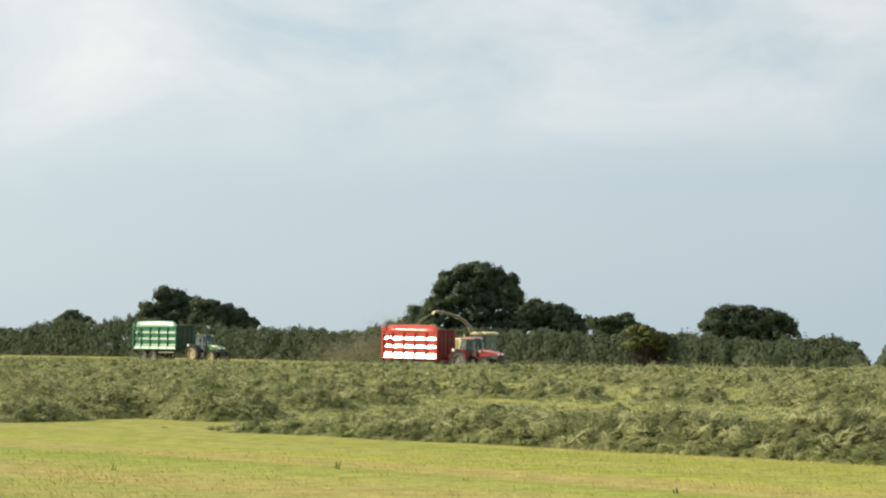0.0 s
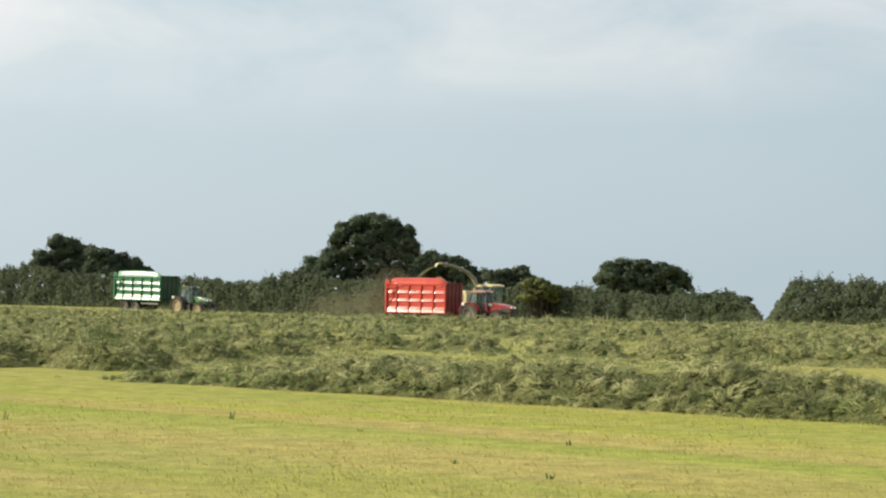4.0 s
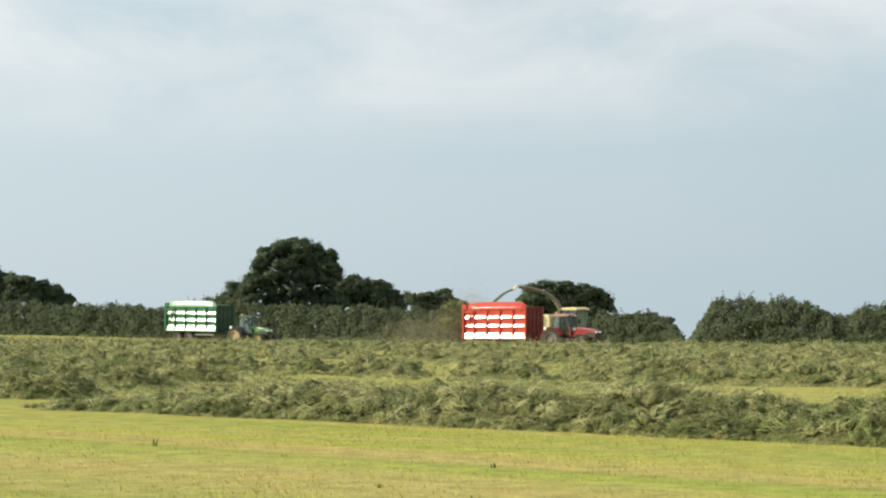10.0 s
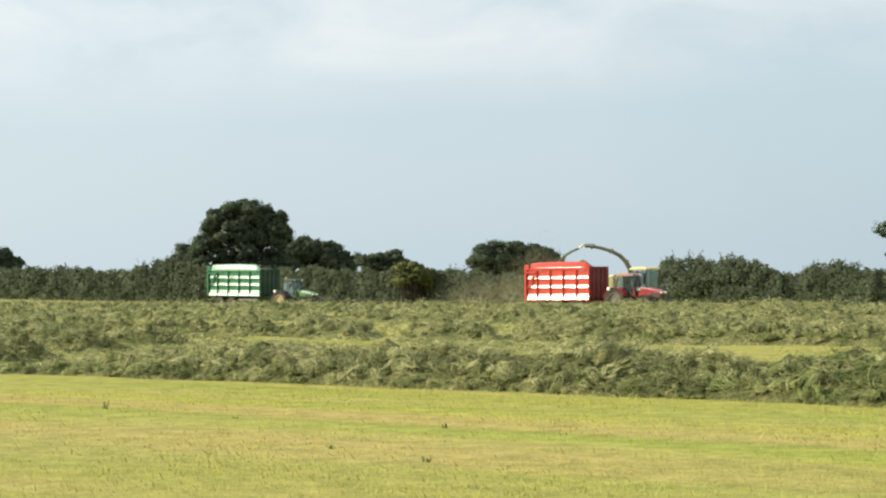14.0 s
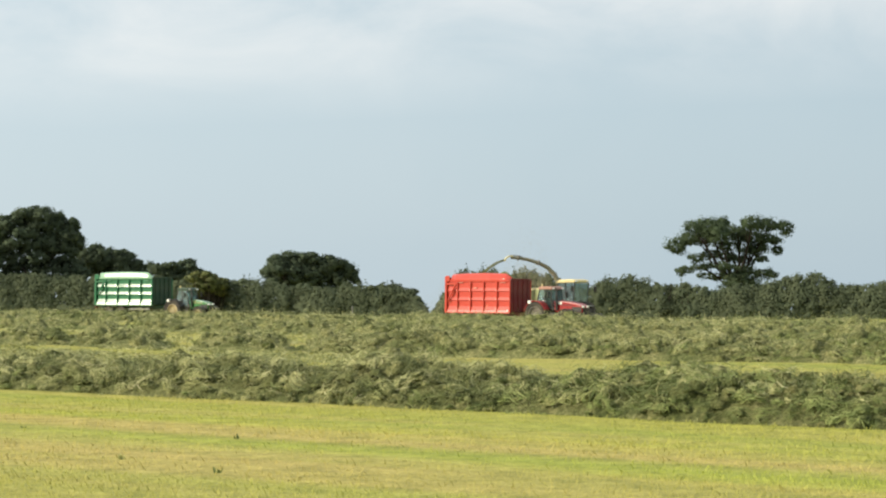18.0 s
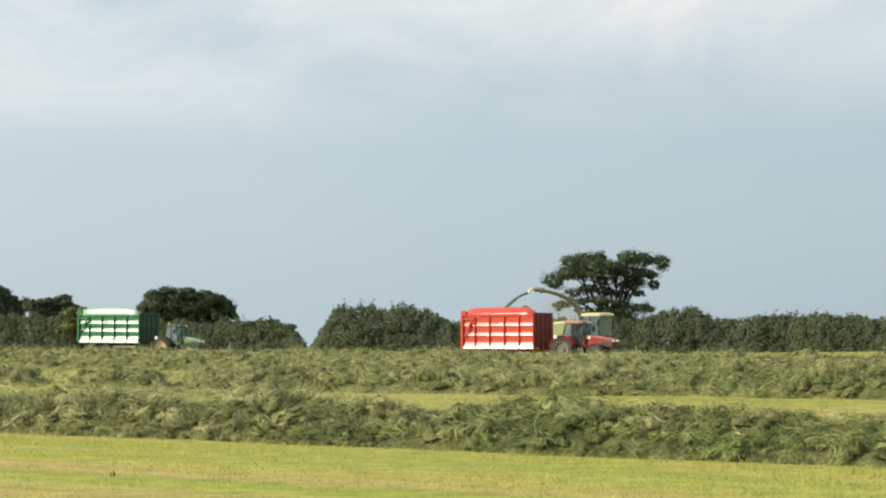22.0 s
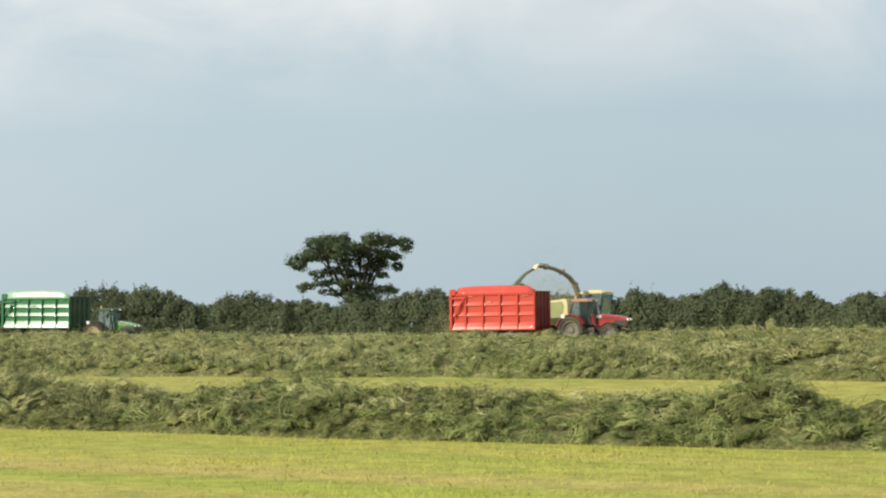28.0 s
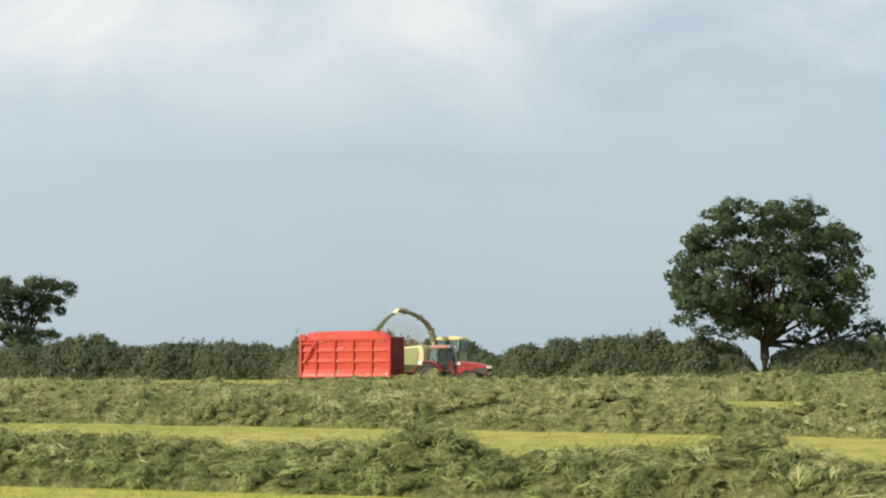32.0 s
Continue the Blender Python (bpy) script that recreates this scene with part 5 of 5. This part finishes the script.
    # fenders, exhaust, steps, mirrors, beacon, work lamps
    for side in (-1, 1):
        bm = bmesh.new()
        arc = [(1.04 * math.cos(a), 0.95 + 1.04 * math.sin(a)) for a in np.linspace(radians(22), radians(168), 12)]
        inner = [(0.99 * math.cos(a), 0.95 + 0.99 * math.sin(a)) for a in np.linspace(radians(22), radians(168), 12)]
        prism(bm, arc + inner[::-1], *sorted((side * 0.62, side * 1.24)))
        part("rear_fender", bm, colour if fenders else DARK, root)
        part("fender_lamp", boxes((-0.62, -0.36, *sorted((side * 0.95, side * 1.27)), 1.74, 1.98), bevel=0.03), LAMP, root, "pale lamp cluster on the fender")
        part("bonnet_patch", boxes((1.45 + cab, 1.8 + cab, *sorted((side * 0.42, side * 0.45)), 1.72, 1.92), bevel=0.01), WHITE if fenders else OLIVE, root, "pale patch at the back of the bonnet")
        bm = bmesh.new()
        arc = [(axle + 0.76 * math.cos(a), 0.68 + 0.76 * math.sin(a)) for a in np.linspace(radians(40), radians(140), 8)]
        inner = [(axle + 0.73 * math.cos(a), 0.68 + 0.73 * math.sin(a)) for a in np.linspace(radians(40), radians(140), 8)]
        prism(bm, arc + inner[::-1], *sorted((side * 0.68, side * 1.12)))
        part("front_fender", bm, DARK, root)
        part("step", boxes((0.85, 1.3, *sorted((side * 0.72, side * 0.98)), 0.5, 0.56), bevel=0.01), DARK, root)
        part("step", boxes((0.85, 1.3, *sorted((side * 0.72, side * 0.95)), 0.85, 0.9), bevel=0.01), DARK, root)
        bm = bmesh.new()
        tube(bm, [(0.98 + cab, side * 0.64, 2.5), (1.08 + cab, side * 1.0, 2.55)], 0.02, 6)
        box(bm, 1.04 + cab, 1.1 + cab, side * 1.08 - 0.12, side * 1.08 + 0.12, 2.2, 2.6, bevel=0.02)
        part("mirror", bm, DARK, root)
        part("work_lamp", boxes((1.02 + cab, 1.13 + cab, side * 0.5 - 0.09, side * 0.55 + 0.09, 2.82, 2.93), bevel=0.02), LAMP, root)
    bm = bmesh.new()
    tube(bm, [(1.42 + cab, -0.55, 1.3), (1.42 + cab, -0.58, 2.3), (1.4 + cab, -0.58, 2.75), (1.32 + cab, -0.58, 2.95)], [0.09, 0.09, 0.05, 0.05], 10)
    part("exhaust", bm, DARK, root)
    bm = bmesh.new()
    tube(bm, [(cab, -0.5, 2.98), (cab, -0.5, 3.08), (cab, -0.5, 3.2)], [0.05, 0.06, 0.045], 8)
    part("beacon", bm, YELLOW, root, "amber beacon")
    part("hitch", boxes((-1.05, -0.5, -0.25, 0.25, 0.5, 0.75), bevel=0.03), STEEL, root)
    part("fuel_tank", boxes((0.75, 1.6, -0.85, -0.5, 0.55, 1.1), bevel=0.05), DARK, root)
    return root, wheels


def harvester():
    """A self-propelled forage harvester; the origin is under the spout's turntable."""
    root = new("forage_harvester", None)
    tagged(root, "cream and green forage harvester blowing chopped grass", "harvester")
    bm = bmesh.new()
    prism(bm, [(-4.1, 1.15), (-4.2, 1.6), (-4.05, 2.55), (-3.6, 2.78), (-1.5, 2.85), (-0.45, 2.95), (-0.3, 2.6), (-0.3, 1.15)], -1.3, 1.3, 0.06)
    part("engine_hood", bm, CREAM, root)
    for side in (-1, 1):
        y0, y1 = sorted((side * 1.3, side * 1.33))
        bm = bmesh.new()
        prism(bm, [(-3.9, 1.3), (-3.8, 2.55), (-0.78, 2.8), (-0.62, 2.5), (-0.85, 1.3)], y0, y1)
        part("side_panel", bm, OLIVE, root, "pale green louvred side panel")
        for k in range(5):
            part("louvre", boxes((-3.6 + 0.04 * k, -2.3, *sorted((side * 1.33, side * 1.35)), 1.68 + 0.16 * k, 1.74 + 0.16 * k)), DARK, root)
        part("ladder", boxes((-0.55, -0.5, *sorted((side * 1.3, side * 1.5)), 0.6, 1.5), (-0.15, -0.1, *sorted((side * 1.3, side * 1.5)), 0.6, 1.5),
                             (-0.5, -0.15, *sorted((side * 1.36, side * 1.46)), 0.7, 0.74), (-0.5, -0.15, *sorted((side * 1.36, side * 1.46)), 1.05, 1.09)), STEEL, root)
    part("chassis", boxes((-3.8, 2.4, -0.8, 0.8, 0.75, 1.3), bevel=0.05), DARK, root)
    part("platform", boxes((-0.3, 2.3, -1.3, 1.3, 1.45, 1.58), bevel=0.03), STEEL, root)
    # cab
    part("cab_base", boxes((0.45, 2.0, -0.85, 0.85, 1.58, 1.85), bevel=0.04), DARK, root)
    for side in (-1, 1):
        for x0, x1 in ((0.5, 0.45), (1.25, 1.2), (1.95, 2.1)):
            bm = bmesh.new()
            tube(bm, [(x0, side * 0.82, 1.8), (x1, side * 0.85, 3.25)], 0.05, 6)
            part("cab_pillar", bm, DARK, root)
        for a, b in (((0.5, 0.45), (1.25, 1.2)), ((1.25, 1.2), (1.95, 2.1))):
            bm = bmesh.new()
            prism(bm, [(a[0], 1.85), (b[0], 1.85), (b[1], 3.22), (a[1], 3.22)], side * 0.83 - 0.006, side * 0.83 + 0.006)
            part("side_window", bm, GLASS, root, "tinted glass").visible_shadow = False
    bm = bmesh.new()
    prism(bm, [(1.95, 1.85), (1.962, 1.85), (2.112, 3.22), (2.1, 3.22)], -0.8, 0.8)
    part("windscreen", bm, GLASS, root, "tinted glass").visible_shadow = False
    part("rear_window", boxes((0.44, 0.452, -0.8, 0.8, 1.9, 3.2)), GLASS, root, "tinted glass").visible_shadow = False
    bm = bmesh.new()
    prism(bm, [(0.42, 3.25), (0.38, 3.34), (0.6, 3.48), (1.75, 3.52), (2.12, 3.43), (2.16, 3.3), (2.05, 3.25)], -0.9, 0.9, 0.05)
    part("roof", bm, YELLOW, root, "pale yellow cab roof")
    part("seat", boxes((0.9, 1.4, -0.26, 0.26, 2.0, 2.16), (0.8, 0.95, -0.26, 0.26, 2.1, 2.85), bevel=0.05), DARK, root)
    for y in (-0.7, 0.7):
        part("work_lamp", boxes((2.12, 2.2, y - 0.1, y + 0.1, 3.3, 3.41), bevel=0.02), LAMP, root)
        bm = bmesh.new()
        tube(bm, [(2.05, y * 1.2, 3.1), (2.3, y * 1.9, 3.0)], 0.025, 6)
        box(bm, 2.26, 2.32, y * 2.0 - 0.14, y * 2.0 + 0.14, 2.55, 3.0, bevel=0.02)
        part("mirror", bm, DARK, root)
    # pick-up header
    bm = bmesh.new()
    prism(bm, [(2.5, 0.4), (2.4, 0.9), (2.75, 0.98), (3.3, 0.6), (3.5, 0.25), (3.0, 0.15)], -1.6, 1.6, 0.05)
    part("pickup_header", bm, DARK, root)
    bm = bmesh.new()
    tube(bm, [(3.4, -1.5, 0.35), (3.4, 1.5, 0.35)], 0.24, 12)
    for k in range(14):
        y = -1.45 + k * 0.223
        box(bm, 3.15, 3.7, y - 0.01, y + 0.01, 0.32, 0.38)
    part("pickup_reel", bm, STEEL, root)
    part("feed_house", boxes((1.9, 2.7, -0.5, 0.5, 0.5, 1.3), bevel=0.05), DARK, root)
    wheels = [wheel(root, 1.4, -1.18, 0.95, 0.7, RIM_GREY, "front_wheel", 22), wheel(root, 1.4, 1.18, 0.95, 0.7, RIM_GREY, "front_wheel", 22),
              wheel(root, -2.9, -1.1, 0.66, 0.5, RIM_GREY, "rear_wheel", 18), wheel(root, -2.9, 1.1, 0.66, 0.5, RIM_GREY, "rear_wheel", 18)]
    bm = bmesh.new()
    tube(bm, [(0, 0, 2.3), (0, 0, 2.85)], [0.42, 0.34], 16)
    part("turntable", bm, DARK, root)
    # spout: rises, arches back and ends in a flap; it swings about its own foot
    pts = [(0.05, 0, 0.0), (-0.12, 0, 0.6), (-0.42, 0, 1.2), (-0.95, 0, 1.72), (-1.65, 0, 2.08), (-2.5, 0, 2.32), (-3.2, 0, 2.44), (-3.75, 0, 2.46)]
    bm = tube(bmesh.new(), pts, [0.27, 0.25, 0.22, 0.20, 0.18, 0.165, 0.155, 0.15], 10, 0.8)
    spout = part("spout", bm, SPOUT, root, "long curved discharge spout, weathered olive", True)
    spout.matrix_basis = pose(0, 0, 2.7)
    for k, p in enumerate(pts[2:7:2]):
        collar = part("collar", boxes((-0.05, 0.05, -0.21, 0.21, -0.2, 0.2), bevel=0.02), STEEL, spout)
        collar.matrix_basis = pose(p[0], 0, p[2], 0, 40 - 16 * k)
    bm = bmesh.new()
    prism(bm, [(-3.6, 2.62), (-3.95, 2.6), (-4.2, 2.42), (-4.3, 2.2), (-4.22, 2.18), (-4.1, 2.36), (-3.9, 2.5), (-3.6, 2.52)], -0.17, 0.17, 0.012)
    part("flap", bm, CREAM, spout, "pale deflector flap")
    bm = bmesh.new()
    tube(bm, [(-2.9, 0, 2.53), (-3.35, 0, 2.63), (-3.8, 0, 2.63)], 0.03, 6)
    part("flap_ram", bm, STEEL, spout)
    # the jet of chopped grass
    g = np.random.default_rng(77)
    n = 3600
    k = g.random(n)
    spread = 0.035 + 0.13 * k ** 1.6
    c = np.stack([-4.2 - 2.1 * k, g.normal(0, 1, n) * spread, 2.3 - 0.55 * k - 0.95 * k * k + g.normal(0, 1, n) * spread * 0.55], -1)
    w = g.normal(size=(n, 3)) + np.array([-1.6, 0, -0.6])
    w /= np.linalg.norm(w, axis=1, keepdims=True)
    v, q = blades(c, w, g.uniform(0.04, 0.12, n), g.uniform(0.015, 0.035, n), 0.1)
    jet = new("grass_jet", sheet_mesh("grass_jet", v, q, CHAFF))
    jet.parent = spout
    tagged(jet, "stream of chopped grass in the air", "", "", "stuff")
    return root, wheels, spout


red_trailer, red_trailer_wheels = silage_trailer(RED, RED_DARK, RED, RED_SILL, FADED_RED, 1.04, "red high-sided silage trailer towed beside the harvester", "heap of chopped grass in the trailer", 0.36, 1.14)
red_tractor, red_tractor_wheels = tractor(TRACTOR_RED, RIM_GREY, "red tractor with grey wheel rims towing a trailer", DUSTY_ROOF, True, 2.75, 0.12, 0.35, CAB_GLASS)
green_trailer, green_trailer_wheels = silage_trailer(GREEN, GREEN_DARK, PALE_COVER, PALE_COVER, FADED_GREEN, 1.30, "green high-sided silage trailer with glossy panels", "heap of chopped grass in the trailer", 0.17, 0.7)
green_tractor, green_tractor_wheels = tractor(TRACTOR_GREEN, RIM_YELLOW, "green tractor with yellow wheel rims towing a trailer", GREEN_DARK, False, 2.95, 0.3, 0.1, GLASS)
green_tractor.scale = (0.9, 0.9, 0.9)
forager, forager_wheels, forager_spout = harvester()


def dust_cloud():
    """Fine bits of dust and chaff hanging behind the trailer, thinning outwards."""
    g = np.random.default_rng(91)
    n = 46000
    k = g.random(n) ** 1.35
    top = 3.7 + 1.5 * np.sin(math.pi * np.clip(k * 2.2, 0, 1)) - 1.9 * k + g.normal(0, 0.35, n)
    rise = np.where(g.random(n) < 0.96, g.beta(1.3, 1.25, n), g.uniform(1.0, 1.5, n))
    c = np.stack([-L + 1.8 - 10.5 * k, g.normal(1.6, 0.5 + 1.4 * k, n), 0.1 + top * rise], -1)
    w = g.normal(size=(n, 3))
    w /= np.linalg.norm(w, axis=1, keepdims=True)
    size = g.uniform(0.016, 0.038, n)
    v, q = blades(c, w, size, size * 0.8, 0.0)
    return tagged(new("dust_cloud", sheet_mesh("dust_cloud", v, q, DUST)), "thin brown dust hanging behind the red trailer", "dust", "", "stuff")


dust = dust_cloud()

# ---- movement ----
# where the near front corner of each trailer goes: seconds, x, y, heading in degrees towards the viewer
RED_TRACK = ((0, -0.57, 195.43, 40.3), (2, 4.4, 192.53, 40.5), (4, 8.91, 189.36, 38.9), (6, 13.09, 185.96, 38.4), (8, 17.08, 182.37, 39.2), (10, 20.96, 178.59, 42.8), (12, 24.8, 174.66, 45.5),
             (14, 28.69, 170.58, 47.6), (15, 30.66, 168.48, 50.4), (16, 32.64, 166.37, 52.0), (18, 36.7, 162.01, 52.9), (20, 40.87, 157.52, 52.7), (22, 45.15, 152.9, 51.7), (24, 49.54, 148.16, 49.6),
             (26, 54.1, 143.3, 48.3), (28, 58.65, 138.33, 48.5), (30, 63.07, 133.27, 49.0), (32, 67.53, 128.14, 49.8))
GREEN_TRACK = ((0, -25.62, 216.41, 42.5), (2, -21.01, 213.34, 42.6), (4, -16.57, 210.06, 42.6), (6, -12.27, 206.59, 41.8), (8, -8.08, 202.98, 40.5), (10, -3.99, 199.23, 43.2), (12, 0.04, 195.39, 45.2),
               (14, 4.02, 191.46, 46.0), (16, 7.98, 187.48, 46.6), (18, 11.94, 183.45, 46.7), (20, 15.92, 179.4, 47.2), (22, 19.94, 175.34, 47.8), (24, 24.02, 171.28, 48.3), (26, 28.18, 167.23, 48.4),
               (27, 30.31, 165.21, 48.7), (28, 32.44, 163.19, 50.6), (30, 36.83, 159.16, 53.2), (32, 41.36, 155.15, 54.6))
# how far the harvester's turntable is ahead of the red trailer's front, and the spout's swing
AHEAD = ((0, -1.05), (8, -1.0), (12, -0.8), (19, -0.2), (23, 0.05), (27, 0.4), (32, 0.7))
SWING = ((0, 70), (8, 59.5), (12, 55), (19, 49), (23, 60), (27, 68), (32, 73))


def on_track(track, t, ahead, left):
    """Place and heading of a point ahead of and to the left of a trailer's near front corner."""
    ts, xs, ys, hs = zip(*track)
    x, y, h = (float(np.interp(t, ts, c)) for c in (xs, ys, hs))
    a = radians(h)
    x += ahead * math.cos(a) + left * math.sin(a)
    y += -ahead * math.sin(a) + left * math.cos(a)
    return x, y, h


def place(track, t, ahead, left, length):
    x, y, h = on_track(track, t, ahead, left)
    xb, yb, _ = on_track(track, t, ahead - length, left)
    z, zb = float(terrain(x, y)), float(terrain(xb, yb))
    jolt = 0.025 * math.sin(2.1 * t + ahead) + 0.015 * math.sin(5.3 * t + 2 * ahead)
    tilt = math.degrees(math.atan2(zb - z, length)) + 0.35 * math.sin(1.7 * t + ahead)
    return pose(x, y, z + jolt * 0.5, 0.5 * math.sin(1.3 * t + ahead), tilt, -h)


def roll_wheels(wheels, track):
    """Turn each wheel by the way its vehicle has gone."""
    times = [0.4 * k for k in range(81)]
    way, last, gone = [], None, 0.0
    for t in times:
        x, y, _ = on_track(track, t, 0, 0)
        gone += math.hypot(x - last[0], y - last[1]) if last else 0.0
        last = (x, y)
        way.append(gone)
    for w in wheels:
        x, y, r = w.location
        walk(w, [(t, Matrix.Translation((x, y, r)) @ Matrix.Rotation(d / r, 4, "Y")) for t, d in zip(times, way)])


def motions():
    beats = [0.5 * k for k in range(65)]
    walk(red_trailer, [(t, place(RED_TRACK, t, 0, W / 2, 4.2)) for t in beats])
    walk(red_tractor, [(t, place(RED_TRACK, t, 2.35 + 0.2 * float(smooth(22, 28, t)), W / 2, 2.7)) for t in beats])
    walk(green_trailer, [(t, place(GREEN_TRACK, t, 0, W / 2, 4.2)) for t in beats])
    walk(green_tractor, [(t, place(GREEN_TRACK, t, 2.1, W / 2, 2.7)) for t in beats])
    walk(dust, [(t, place(RED_TRACK, t, -1.5 + 6.0 * float(smooth(13, 20, t)), W / 2 + 3.0 * float(smooth(13, 18, t)), 8.0)) for t in range(0, 33)])
    walk(forager, [(t, place(RED_TRACK, t, float(np.interp(t, *zip(*AHEAD))), W / 2 + 5.0, 3.0)) for t in beats])
    walk(forager_spout, [(t, pose(0, 0, 2.7, 0, 0, float(np.interp(t, *zip(*SWING))))) for t in range(0, 33, 2)])
    roll_wheels(red_trailer_wheels + red_tractor_wheels + forager_wheels, RED_TRACK)
    roll_wheels(green_trailer_wheels + green_tractor_wheels, GREEN_TRACK)


motions()
